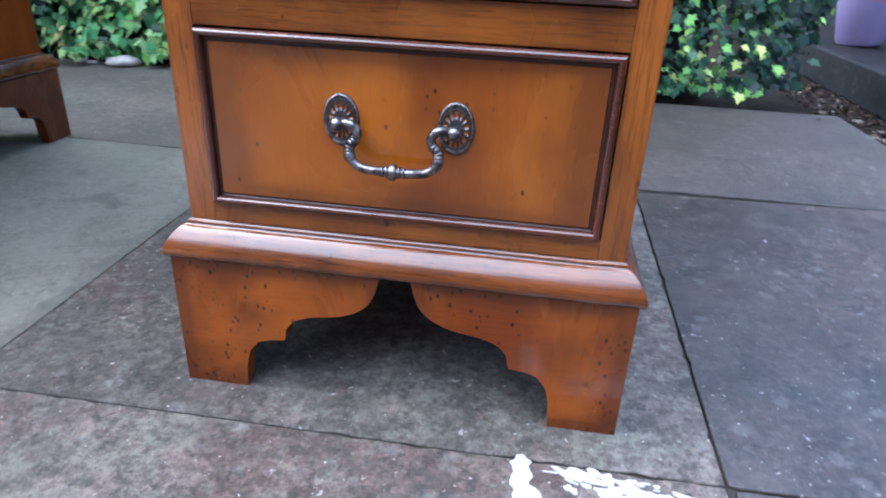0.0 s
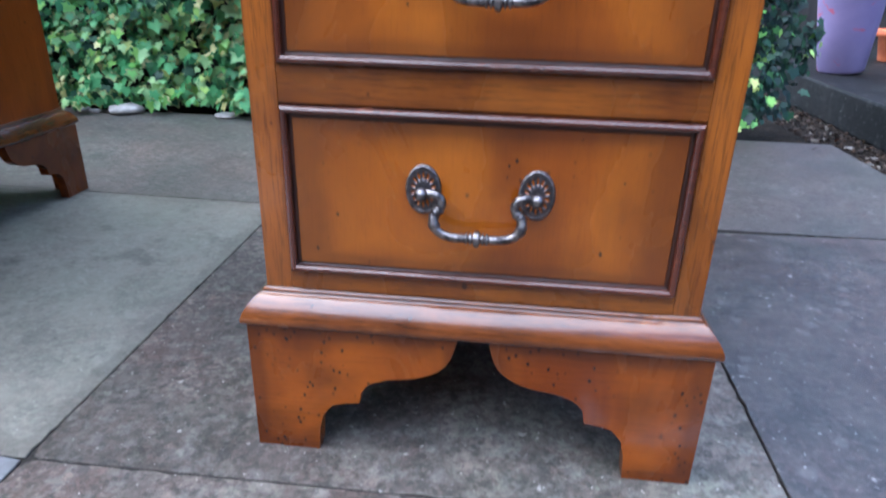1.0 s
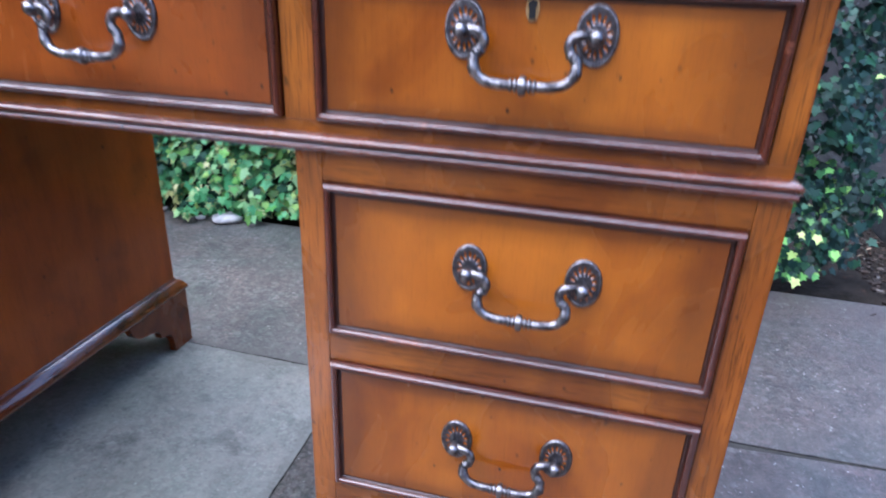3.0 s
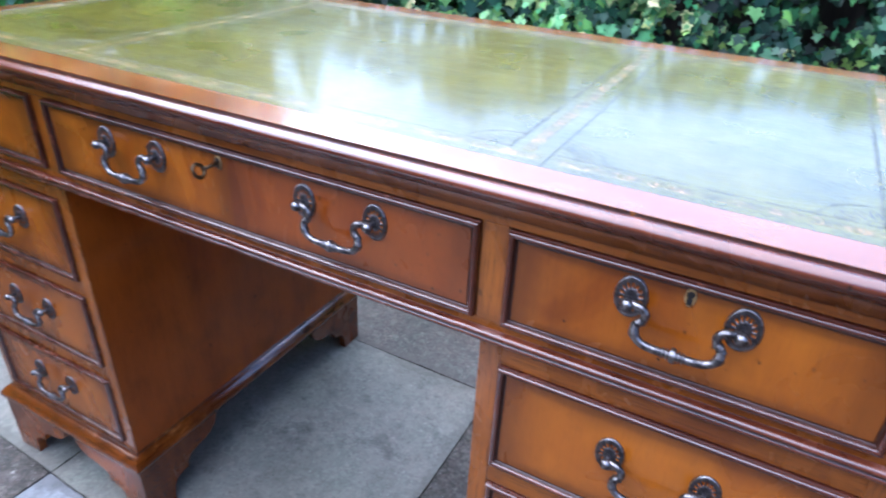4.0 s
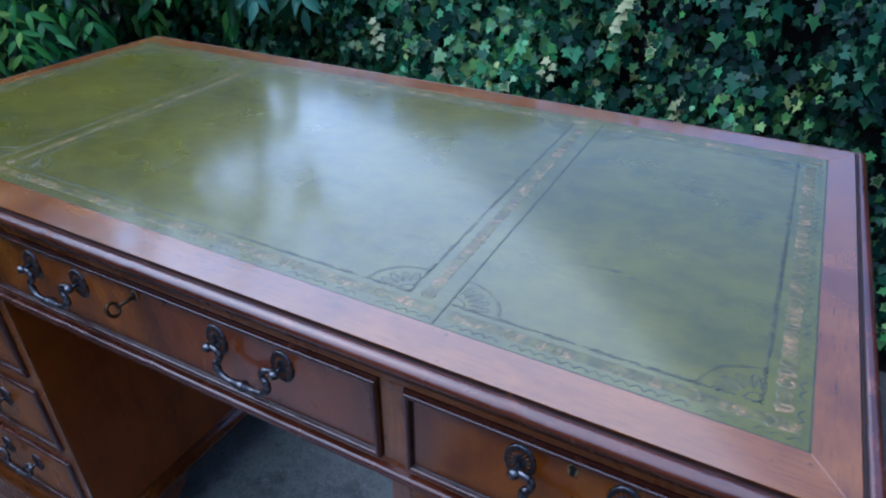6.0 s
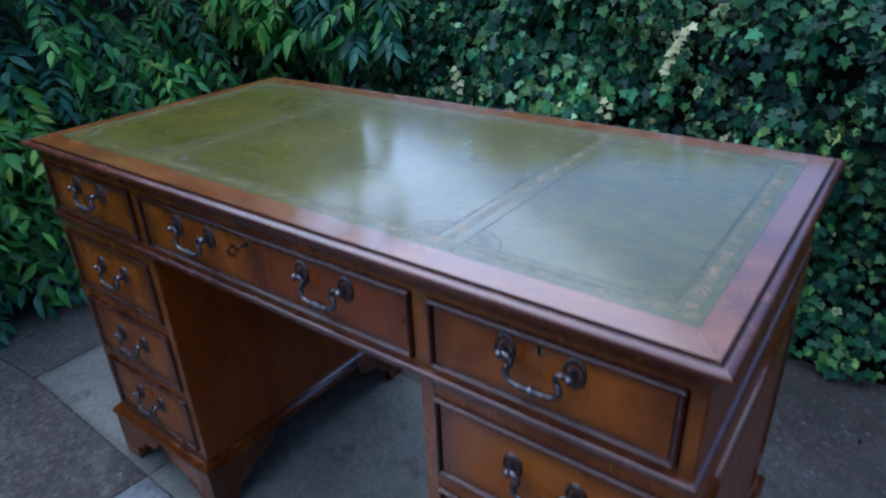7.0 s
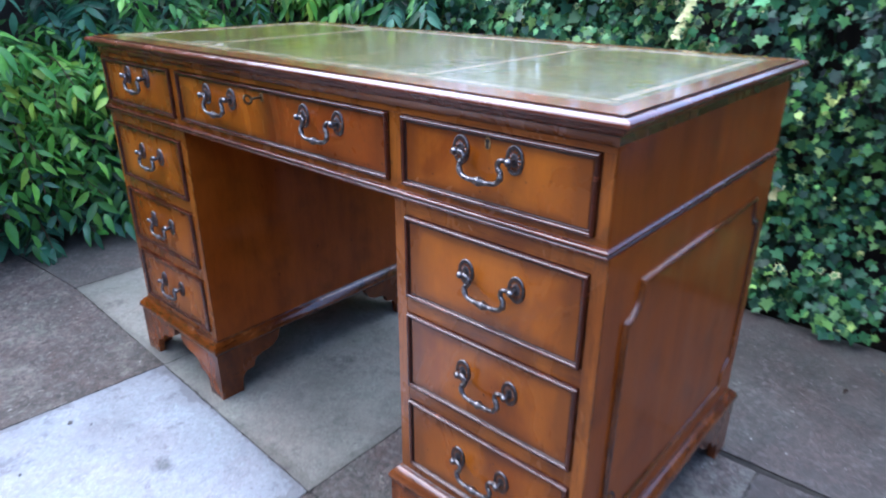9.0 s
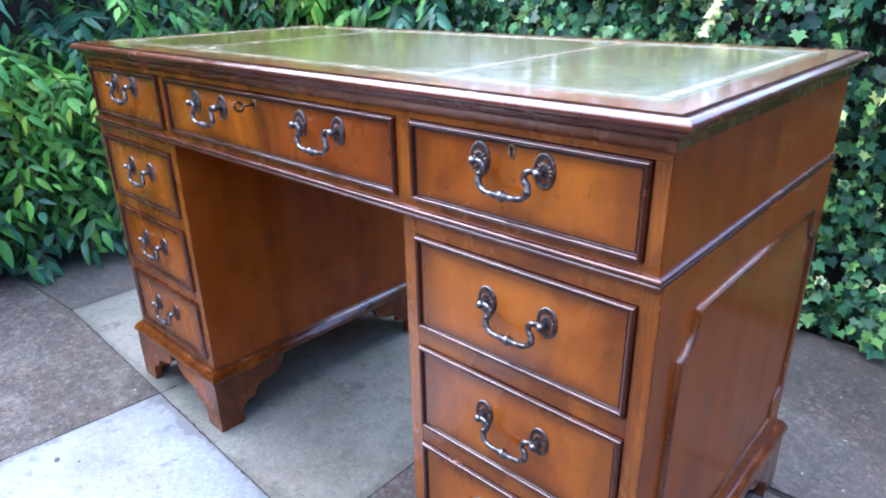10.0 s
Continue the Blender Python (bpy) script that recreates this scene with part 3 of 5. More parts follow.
# top: mitred border, moulded edge, leather in three pieces
bm = bmesh.new()
box(bm, -EX + 0.010, EX - 0.010, EF + 0.010, EB - 0.010, 0.7425, 0.7705)
desktop = part("desktop", bm, mahogany, desk, "moulded desktop with mahogany border")
bm = bmesh.new()
edge_profile = [(-0.0020, 0.7748), (-0.0018, 0.7700), (0.0012, 0.7700), (0.0020, 0.7737), (0.0055, 0.7732), (0.0090, 0.7718), (0.0112, 0.7697), (0.0120, 0.7672), (0.0114, 0.7650),
                (0.0092, 0.7634), (0.0070, 0.7627), (0.0052, 0.7620), (0.0040, 0.7602), (0.0015, 0.7570), (-0.0015, 0.7545), (-0.0045, 0.7530), (-0.0055, 0.7520), (-0.0055, 0.7425), (-0.0095, 0.7422)]
around(bm, -EX, EX, EF, EB, edge_profile, [1, 1, 1] + [0] * 12 + [1, 2, 2], wear=0.0013, seed=3)
part("edge_moulding", bm, [mould_x, dark_brown, mahogany], desktop, "dark rounded edge moulding with small knocks")
BX, BF, BB = EX - 0.0030, EF + 0.0030, EB - 0.0030      # outer line of the border boards
for corners, mt in ((((-BX, BF), (BX, BF), (LX, LF), (-LX, LF)), banding), (((BX, BF), (BX, BB), (LX, LB), (LX, LF)), banding_side),
                    (((BX, BB), (-BX, BB), (-LX, LB), (LX, LB)), banding), (((-BX, BB), (-BX, BF), (-LX, LF), (-LX, LB)), banding_side)):
    bm = bmesh.new()
    c = Vector((sum(p[0] for p in corners) / 4, sum(p[1] for p in corners) / 4))
    inner = [Vector(p) + (c - Vector(p)).normalized() * 0.0006 for p in corners]
    loops(bm, [[(p[0], p[1], TOP - 0.0045) for p in corners], [(p[0], p[1], TOP - 0.0004) for p in corners], [(p[0], p[1], TOP) for p in inner]], cap_last=True, smooth=False)
    part("border_board", bm, mt, desktop)
BAND = ((-0.315, -0.275), (0.275, 0.315))
cuts = (-LX, BAND[0][0], BAND[1][1], LX)
hides = []
for a, b in zip(cuts, cuts[1:]):
    bm = bmesh.new()
    x0, x1, y0, y1, e = a + 0.0003, b - 0.0003, LF + 0.0006, LB - 0.0006, 0.0004
    loops(bm, [[(x0, y0, TOP - 0.0045), (x1, y0, TOP - 0.0045), (x1, y1, TOP - 0.0045), (x0, y1, TOP - 0.0045)], [(x0, y0, TOP - 0.0005), (x1, y0, TOP - 0.0005), (x1, y1, TOP - 0.0005), (x0, y1, TOP - 0.0005)],
               [(x0 + e, y0 + e, TOP - 0.0002), (x1 - e, y0 + e, TOP - 0.0002), (x1 - e, y1 - e, TOP - 0.0002), (x0 + e, y1 - e, TOP - 0.0002)]], cap_last=True)
    hides.append(part("leather_panel", bm, leather, desktop, "glossy olive-green leather panel with tooled border"))


def flat_strip(bm, points, half, z, thick=0.00022, mat=0):
    """A thin raised line on the leather through points (x, y)."""
    pts = [Vector(p) for p in points]
    rows = []
    for i, p in enumerate(pts):
        d = (pts[min(i + 1, len(pts) - 1)] - pts[max(i - 1, 0)]).normalized()
        n = Vector((-d.y, d.x)) * half
        rows.append([(p.x - n.x, p.y - n.y, z), (p.x - n.x * 0.6, p.y - n.y * 0.6, z + thick), (p.x + n.x * 0.6, p.y + n.y * 0.6, z + thick), (p.x + n.x, p.y + n.y, z)])
    made = [[bm.verts.new(q) for q in r] for r in rows]
    for a, b in zip(made, made[1:]):
        for k in range(3):
            f = bm.faces.new((a[k], a[k + 1], b[k + 1], b[k]))
            f.material_index = mat


def wavy(a, b, wave, step):
    a, b = Vector(a), Vector(b)
    n = max(2, int((b - a).length / step))
    d = (b - a).normalized()
    side = Vector((-d.y, d.x))
    return [a + (b - a) * (k / n) + side * wave * (1 if k % 2 else -1) for k in range(n + 1)]


def scallops(bm, a, b, pitch, height, half, gaps, rng):
    """A tooled row of small arcs from a to b, worn away here and there."""
    a, b = Vector(a), Vector(b)
    n = max(1, round((b - a).length / pitch))
    d = (b - a) / n
    side = Vector((-d.y, d.x)).normalized()
    for k in range(n):
        if rng.random() > gaps:
            flat_strip(bm, [a + d * (k + q / 5) + side * (height * math.sin(math.pi * q / 5) + rng.gauss(0, 0.00022)) for q in range(6)], half * rng.uniform(0.5, 1.3), ZL, 0.00022)


def scrolls(bm, a, b, pitch, size, rubbed, rng):
    """A row of small gilt scrolls from a to b, many of them rubbed off."""
    a, b = Vector(a), Vector(b)
    n = max(1, round((b - a).length / pitch))
    d = (b - a) / n
    along = d.normalized()
    side = Vector((-along.y, along.x))
    for k in range(n):
        c, flip = a + d * (k + 0.5), 1 if k % 2 else -1
        if rng.random() < rubbed:
            continue
        arc = [(q - 0.5) * 2 for q in (0.0, 0.15, 0.3, 0.45, 0.6, 0.75, 0.9, 1.0)]
        flat_strip(bm, [c + along * size * 0.75 * math.cos(2.6 * u) * flip + side * size * math.sin(2.6 * u) for u in arc], size * rng.uniform(0.18, 0.36), ZL, 0.00036)
        if rng.random() < 0.7:
            flat_strip(bm, [c + side * size * v - along * flip * size * 0.3 for v in (-0.5, -0.2, 0.2, 0.5)], size * rng.uniform(0.20, 0.48), ZL, 0.00042)


ZL = TOP - 0.0003
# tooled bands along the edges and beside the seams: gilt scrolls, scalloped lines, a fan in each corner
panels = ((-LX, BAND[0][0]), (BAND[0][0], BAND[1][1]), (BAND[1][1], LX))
rng = random.Random(23)
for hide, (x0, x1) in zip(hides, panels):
    side_left = 0.031 if x0 == -LX else (0.038 if x0 == BAND[0][0] else 0.0)
    side_right = 0.031 if x1 == LX else (0.038 if x1 == BAND[1][1] else 0.0)
    inx0, inx1, iny0, iny1 = x0 + side_left, x1 - side_right, LF + 0.031, LB - 0.030
    runs = [((x0 + 0.006, LF + 0.0185), (x1 - 0.006, LF + 0.0185)), ((x0 + 0.006, LB - 0.0175), (x1 - 0.006, LB - 0.0175))]
    if side_left:
        runs.append(((x0 + side_left * 0.58, LF + 0.030), (x0 + side_left * 0.58, LB - 0.030)))
    if side_right:
        runs.append(((x1 - side_right * 0.58, LF + 0.030), (x1 - side_right * 0.58, LB - 0.030)))
    bm = bmesh.new()
    for a, b in runs:
        flat_strip(bm, wavy(a, b, 0.0003, 0.006), 0.0078, ZL - 0.0002, 0.00042, 1)
        # fewest scrolls are left out at the right end, most along the back and left
        rubbed = 0.15 if a[0] > 0.5 else 0.80 if a[0] < -0.2 or a[1] > 0.4 else 0.68
        scrolls(bm, a, b, 0.0125, 0.0056, rubbed, rng)
    tagged(part("gilt_band", bm, [gilt, pressed], hide, "worn gold-tooled band"), kind="stuff")
    bm = bmesh.new()
    # inner line: arcs over a fine line
    inner_runs = [((inx0, iny0), (inx1, iny0)), ((inx1, iny1), (inx0, iny1))]
    if side_left:
        inner_runs.append(((inx0, iny1), (inx0, iny0)))
    if side_right:
        inner_runs.append(((inx1, iny0), (inx1, iny1)))
    for a, b in inner_runs:
        scallops(bm, a, b, 0.0062, 0.0018, 0.00105, 0.10, rng)
        scallops(bm, a, b, 0.0124, -0.0008, 0.00070, 0.35, rng)
        scallops(bm, a, b, 0.0050, 0.0034, 0.00045, 0.72, rng)
    # outer line: wide waves against the border boards
    for a, b in (((x0 + 0.004, LF + 0.0050), (x1 - 0.004, LF + 0.0050)), ((x1 - 0.004, LB - 0.0050), (x0 + 0.004, LB - 0.0050))):
        scallops(bm, a, b, 0.0105, 0.0042, 0.00080, 0.30, rng)
    if x0 == -LX:
        scallops(bm, (x0 + 0.0050, LB - 0.006), (x0 + 0.0050, LF + 0.006), 0.0105, 0.0042, 0.00085, 0.22, rng)
    if x1 == LX:
        scallops(bm, (x1 - 0.0050, LF + 0.006), (x1 - 0.0050, LB - 0.006), 0.0105, 0.0042, 0.00085, 0.22, rng)
    # a dark strip over each seam, painting in the gap between two hides
    for x in ([x0 + 0.0006] if x0 == BAND[0][0] else []) + ([x1 - 0.0006] if x1 == BAND[1][1] else []):
        flat_strip(bm, wavy((x, LF + 0.001), (x, LB - 0.001), 0.00015, 0.006), 0.0011, ZL, 0.00018)
    # and along the border boards
    edges = [((x0, LF + 0.0004), (x1, LF + 0.0004)), ((x0, LB - 0.0004), (x1, LB - 0.0004))]
    edges += [((x0 + 0.0004, LF), (x0 + 0.0004, LB))] if x0 == -LX else []
    edges += [((x1 - 0.0004, LF), (x1 - 0.0004, LB))] if x1 == LX else []
    for a, b in edges:
        flat_strip(bm, wavy(a, b, 0.00012, 0.006), 0.0010, ZL, 0.00035)
    # fans
    for fx, sx in ((inx0, 1), (inx1, -1)):
        for fy, sy in ((iny0, 1), (iny1, -1)):
            def fan(r, t):
                return (fx + sx * (0.001 + r * math.cos(radians(t))) + rng.gauss(0, 0.00035), fy + sy * (0.001 + r * 0.86 * math.sin(radians(t))) + rng.gauss(0, 0.00035))
            for r, half in ((0.0435, 0.0009), (0.0415, 0.00055)):
                for t0 in range(2, 90, 18):
                    if rng.random() < 0.85:
                        flat_strip(bm, [fan(r, t) for t in range(t0, t0 + 19, 6)], half * rng.uniform(0.6, 1.2), ZL)
            for mid in (13, 34, 56, 77):
                # one petal of the fan: a loop, wide at its outer end
                flat_strip(bm, [fan(0.017 + 0.0165 * math.sin(math.pi * q / 10), mid + 9.0 * math.cos(math.pi * q / 10)) for q in range(11)], 0.00065 * rng.uniform(0.7, 1.7), ZL)
                flat_strip(bm, [fan(r, mid) for r in (0.020, 0.024, 0.029)], 0.00055, ZL)
            flat_strip(bm, [fan(0.012, t) for t in range(4, 90, 12)], 0.0008, ZL)
    tagged(part("tooled_border", bm, tooled, hide, "dark tooled lines with corner fans"), kind="stuff")

# upper case
bm = bmesh.new()
box(bm, -CX + 0.001, CX - 0.001, CF + 0.022, CB - 0.004, 0.620, 0.7415)
part("upper_case", bm, side_wood, desk, "upper case with plain veneered ends")
for sx in (-1, 1):
    bm = bmesh.new()
    box(bm, *sorted((sx * (CX - 0.012), sx * (CX + 0.0005))), CF + 0.002, CB, 0.628, 0.7420, 0.0006)
    part("end_panel", bm, side_wood, desk)
for z0, z1 in ((D[1][1] + 0.0012, 0.7418), (0.6285, D[1][0] - 0.0012)):
    bm = bmesh.new()
    box(bm, -CX + 0.0005, CX - 0.0005, CF, CF + 0.02, z0, z1, 0.0005)
    part("rail", bm, mahogany, desk)
for a, b in ((-CX + 0.0006, -0.6012), (-0.3088, -0.2852), (0.2852, 0.3088), (0.6012, CX - 0.0006)):
    bm = bmesh.new()
    box(bm, a, b, CF - 0.0003, CF + 0.02, D[1][0] - 0.0010, D[1][1] + 0.0010, 0.0005)
    part("stile", bm, stile_wood, desk)
bm = bmesh.new()
mid_profile = [(-0.003, MID_TOP), (0.0020, 0.6296), (0.0046, 0.6283), (0.0054, 0.6265), (0.0046, 0.6247), (0.0020, 0.6238), (0.0016, 0.6230), (0.0036, 0.6222), (0.0044, 0.6205), (0.0036, 0.6188), (0.0010, 0.6175), (-0.002, MID_LOW)]
around(bm, -CX, CX, CF - 0.003, CB, mid_profile, [0, 0, 0, 0, 0, 1, 1, 0, 0, 0, 0], wear=0.0012, seed=5, cap_first=True, cap_last=True)
part("waist_moulding", bm, [mould_x, dark_brown], desk, "dark double waist moulding with worn edges")


# pedestals
def pedestal(sx):
    def span(a, b):
        return sorted((sx * a, sx * b))

    for a, b in ((PX0, PX0 + 0.011), (PX1 - 0.011, PX1)):
        bm = bmesh.new()
        box(bm, *span(a, b), PF + 0.002, PB, BASE_TOP - 0.01, MID_LOW + 0.001, 0.0006)
        part("side_panel", bm, side_wood, desk)
    bm = bmesh.new()
    box(bm, *span(PX0 + 0.011, PX1 - 0.011), PB - 0.012, PB - 0.001, BASE_TOP - 0.01, MID_LOW)
    part("back_panel", bm, side_wood, desk)
    for a, b in ((PX0 + 0.0004, DX0 - 0.0013), (DX1 + 0.0013, PX1 - 0.0004)):
        bm = bmesh.new()
        box(bm, *span(a, b), PF - 0.0003, PF + 0.02, BASE_TOP - 0.002, MID_LOW, 0.0006)
        part("stile", bm, stile_wood, desk)
    for z0, z1 in ((D[2][1], MID_LOW), (D[3][1], D[2][0]), (D[4][1], D[3][0]), (BASE_TOP - 0.002, D[4][0])):
        bm = bmesh.new()
        box(bm, *span(DX0 - 0.0012, DX1 + 0.0012), PF, PF + 0.02, z0 + 0.0012, z1 - (0.0012 if z1 < MID_LOW else 0), 0.0005)
        part("rail", bm, mahogany, desk)
    # moulded plinth
    bm = bmesh.new()
    x0, x1 = span(PX0, PX1)
    base_profile = [(-0.004, BASE_TOP + 0.001), (0.001, BASE_TOP + 0.0006), (0.0022, 0.1428), (0.0024, 0.1414), (0.0046, 0.1408), (0.0074, 0.1388), (0.0104, 0.1356), (0.0134, 0.1316), (0.0160, 0.1270), (0.0174, 0.1228),
                    (0.0170, 0.1198), (0.0150, 0.1178), (0.0105, 0.1165), (0.002, 0.1155)]
    around(bm, x0, x1, PF - 0.001, PB, base_profile, [1, 0, 1] + [0] * 10, wear=0.0011, seed=7, cap_first=True, cap_last=True)
    part("plinth_moulding", bm, [plinth_wood, dark_brown], desk, "worn ogee plinth moulding")
    # bracket feet
    outer = [(0.0, 0.0), (0.053, 0.0), (0.0545, 0.022), (0.058, 0.036), (0.066, 0.046), (0.076, 0.0490), (0.0885, 0.0505), (0.0905, 0.0615)]
    ogee = smooth_path([(0.0905, 0.0615, 0), (0.098, 0.0700, 0), (0.113, 0.0755, 0), (0.134, 0.0790, 0), (0.151, 0.0865, 0), (0.161, 0.0980, 0), (0.1665, 0.1165, 0)], 3)
    outline = outer[:-1] + [(p.x, p.y) for p in ogee] + [(0.0, 0.1165)]
    fx0, fx1, fy0, fy1 = PX0 - 0.014, PX1 + 0.013, PF - 0.0135, PB + 0.012
    for cx, dx in ((fx0, 1), (fx1, -1)):
        for cy, dy in ((fy0, 1), (fy1, -1)):
            bm = bmesh.new()
            prism(bm, outline, 0.0, 0.015, lambda u, w, z: (sx * (cx + dx * u), cy + dy * w, z))
            side = [(0.0151, 0.0)] + outline[1:-1] + [(0.0151, 0.1165)]
            prism(bm, side, 0.0, 0.015, lambda u, w, z: (sx * (cx + dx * w), cy + dy * u, z))
            part("bracket_foot", bm, base_wood, desk, "shaped bracket foot with dark dents")


for s in (-1, 1):
    pedestal(s)


def shaped_panel(sx):
    """Raised moulding with hollowed corners on a pedestal's outer side."""
    y0, y1, z0, z1, n = 0.061, 0.543, 0.187, 0.565, 0.034
    x = sx * PX1
    pts = []
    for (cy, cz), (ay, az) in (((y0, z1), (1, -1)), ((y1, z1), (-1, -1)), ((y1, z0), (-1, 1)), ((y0, z0), (1, 1))):
        # a small step, then a hollow quarter round, then a small step
        arc = [(cy, cz + az * 0.050)] + list(reversed([(cy + ay * (0.004 + (n - 0.004) * math.sin(radians(90 - a))), cz + az * (0.004 + 0.042 * math.sin(radians(a)))) for a in range(0, 91, 15)])) + [(cy + ay * n, cz)]
        pts.extend(arc if (cy, cz) in ((y0, z1), (y1, z0)) else list(reversed(arc)))
    rings = []
    cy, cz = (y0 + y1) / 2, (z0 + z1) / 2
    for inset, out in ((0.0, -0.001), (0.0, 0.0024), (0.0008, 0.0048), (0.0024, 0.0064), (0.0042, 0.0066), (0.0058, 0.0054), (0.0068, 0.0030), (0.0074, 0.0012), (0.0088, 0.0012), (0.0105, 0.0022)):
        rings.append([(x + sx * out, y + math.copysign(inset, cy - y), z + math.copysign(inset, cz - z)) for y, z in pts])
    bm = bmesh.new()
    loops(bm, rings, [0, 0, 0, 0, 0, 0, 1, 1, 0])
    frame_part = part("panel_moulding", bm, [plinth_wood, dark_brown], desk, "applied panel moulding with hollowed corners")
    bm = bmesh.new()
    ring = [bm.verts.new(p) for p in rings[-1]]
    bm.faces.new(ring)
    bmesh.ops.triangulate(bm, faces=bm.faces)
    got = bmesh.ops.extrude_face_region(bm, geom=bm.faces[:])
    for v in [g for g in got["geom"] if isinstance(g, bmesh.types.BMVert)]:
        v.co.x -= sx * 0.0025
    part("field_panel", bm, side_wood, frame_part)


for s in (-1, 1):
    shaped_panel(s)


# drawer fittings
def plate_mesh():
    """Oval pierced rosette with a roped rim; it faces -y."""
    bm = bmesh.new()
    n, a, b = 112, 0.0128, 0.0182
    prof = [(1.0, 0.0), (1.0, 0.0010), (0.965, 0.0021), (0.91, 0.0025), (0.86, 0.0020), (0.82, 0.0008), (0.78, 0.0010), (0.72, 0.0012), (0.66, 0.0011), (0.60, 0.0011), (0.52, 0.0012), (0.45, 0.0014), (0.40, 0.0024), (0.34, 0.0027), (0.22, 0.0030), (0.0001, 0.0031)]
    rings = []
    for r, h in prof:
        ring = []
        for k in range(n):
            t = 2 * math.pi * k / n
            lift = h
            if 0.85 < r < 0.99:
                lift += 0.0006 * math.sin(38 * t + 12 * r)
            if 0.4 < r < 0.83:
                # fourteen looped petals: raised ribs that close into an arch below the rim
                rib = abs(math.cos(7 * t)) ** 2
                lift += 0.0012 * max(rib, 1.0 if 0.7 < r else 0.0) - 0.0005
            ring.append((a * r * math.cos(t), -lift, b * r * math.sin(t)))
        rings.append(ring)
    loops(bm, rings)
    bm.faces.ensure_lookup_table()
    for f in bm.faces:
        c = f.calc_center_median()
        r, t = math.hypot(c.x / a, c.z / b), math.atan2(c.z / b, c.x / a)
        if 0.45 < r < 0.50 + 0.20 * abs(math.sin(7 * t)) and abs(math.cos(7 * t)) < 0.62:
            f.material_index = 1
        elif r > 0.84:
            f.material_index = 2
    # boss
    tube(bm, [(0, -0.002, 0.0), (0, -0.0105, 0.0)], 0.0024, 10)
    got = bmesh.ops.create_uvsphere(bm, u_segments=14, v_segments=10, radius=0.0050, matrix=Matrix.Translation((0, -0.0135, 0.0)))
    for v in got["verts"]:
        for f in v.link_faces:
            f.smooth, f.material_index = True, 2
    return mesh_of("backplate", bm, [black_metal, veneer, antique])


SPREAD = 0.0800


def bail_mesh():
    """Swan-neck drop handle between two bosses."""
    h = SPREAD / 2
    half = smooth_path([(-h + 0.001, -0.0100, -0.002), (-h + 0.0060, -0.0118, -0.0012), (-h + 0.0118, -0.0128, -0.0022), (-h + 0.0148, -0.0136, -0.0070), (-h + 0.0130, -0.0142, -0.0120), (-h + 0.0097, -0.0146, -0.0155), (-h + 0.0093, -0.0150, -0.0205),
                        (-h + 0.0110, -0.0154, -0.0255), (-h + 0.0152, -0.0157, -0.0292), (-h + 0.0215, -0.0160, -0.0310), (-h + 0.0290, -0.0160, -0.0315), (0.0, -0.0160, -0.0315)], 5)
    full = half + [Vector((-p.x, p.y, p.z)) for p in reversed(half[:-1])]
    radii = []
    for p in full:
        d = abs(p.x)
        r = 0.0032
        if d < 0.0018:
            r = 0.0055
        elif d < 0.0034:
            r = 0.0034
        elif d < 0.0048:
            r = 0.0043
        elif d < 0.0062:
            r = 0.0028
        elif d < 0.0075:
            r = 0.0037
        elif p.z > -0.0255 and p.z < -0.012:
            r = 0.0035 + 0.0004 * math.sin(p.z * 3000)
        radii.append(r)
    # more rings near the turned middle
    path, rr = [], []
    for k in range(len(full) - 1):
        steps = 10 if abs(full[k].x) < 0.012 else 2
        for q in range(steps):
            p = full[k].lerp(full[k + 1], q / steps)
            path.append(p)
            d = abs(p.x)
            if d < 0.0095:
                r = 0.0060 if d < 0.0014 else 0.0050 if d < 0.0024 else 0.0030 if d < 0.0036 else 0.0044 if d < 0.0050 else 0.0029 if d < 0.0064 else 0.0042 if d < 0.0080 else 0.0031
            else:
                r = radii[k] + (radii[k + 1] - radii[k]) * q / steps
            rr.append(r)
    bm = bmesh.new()
    tube(bm, path + [full[-1]], rr + [0.0032], 12)
    # little leaves where the neck meets the bar
    for s in (-1, 1):
        got = bmesh.ops.create_uvsphere(bm, u_segments=10, v_segments=8, radius=1.0, matrix=Matrix.LocRotScale((s * (h - 0.0098), -0.0150, -0.0235), Euler((0, s * 0.5, 0)), (0.0040, 0.0042, 0.0058)))
        for v in got["verts"]:
            for f in v.link_faces:
                f.smooth = True
    for f in bm.faces:
        d = abs(f.calc_center_median().x)
        if any(lo < d < hi for lo, hi in ((0.0024, 0.0036), (0.0050, 0.0064), (0.0081, 0.0092))):
            f.material_index = 1
    return mesh_of("bail_handle", bm, [antique, black_metal])


def escutcheon_mesh():
    bm = bmesh.new()
    n = 28
    loops(bm, [[(0.0041 * r * math.cos(2 * math.pi * k / n), -d, 0.0074 * r * math.sin(2 * math.pi * k / n)) for k in range(n)] for r, d in ((1.0, 0.0), (1.0, 0.0010), (0.90, 0.0014), (0.80, 0.0009))], cap_last=True)
    # The keyhole is a flat black face, standing in for the dark inside.
    key = [(0.0029 * math.cos(t), 0.0028 + 0.0029 * math.sin(t)) for t in (radians(a) for a in range(-50, 231, 20))] + [(-0.0020, -0.0060), (0.0020, -0.0060)]
    ring = [bm.verts.new((x, -0.0016, z)) for x, z in key]
    f = bm.faces.new(ring)
    f.material_index = 1
    return mesh_of("escutcheon", bm, [bright_brass, hollow])


PLATE, BAIL, KEYHOLE = plate_mesh(), bail_mesh(), escutcheon_mesh()
FIELD = 0.0046


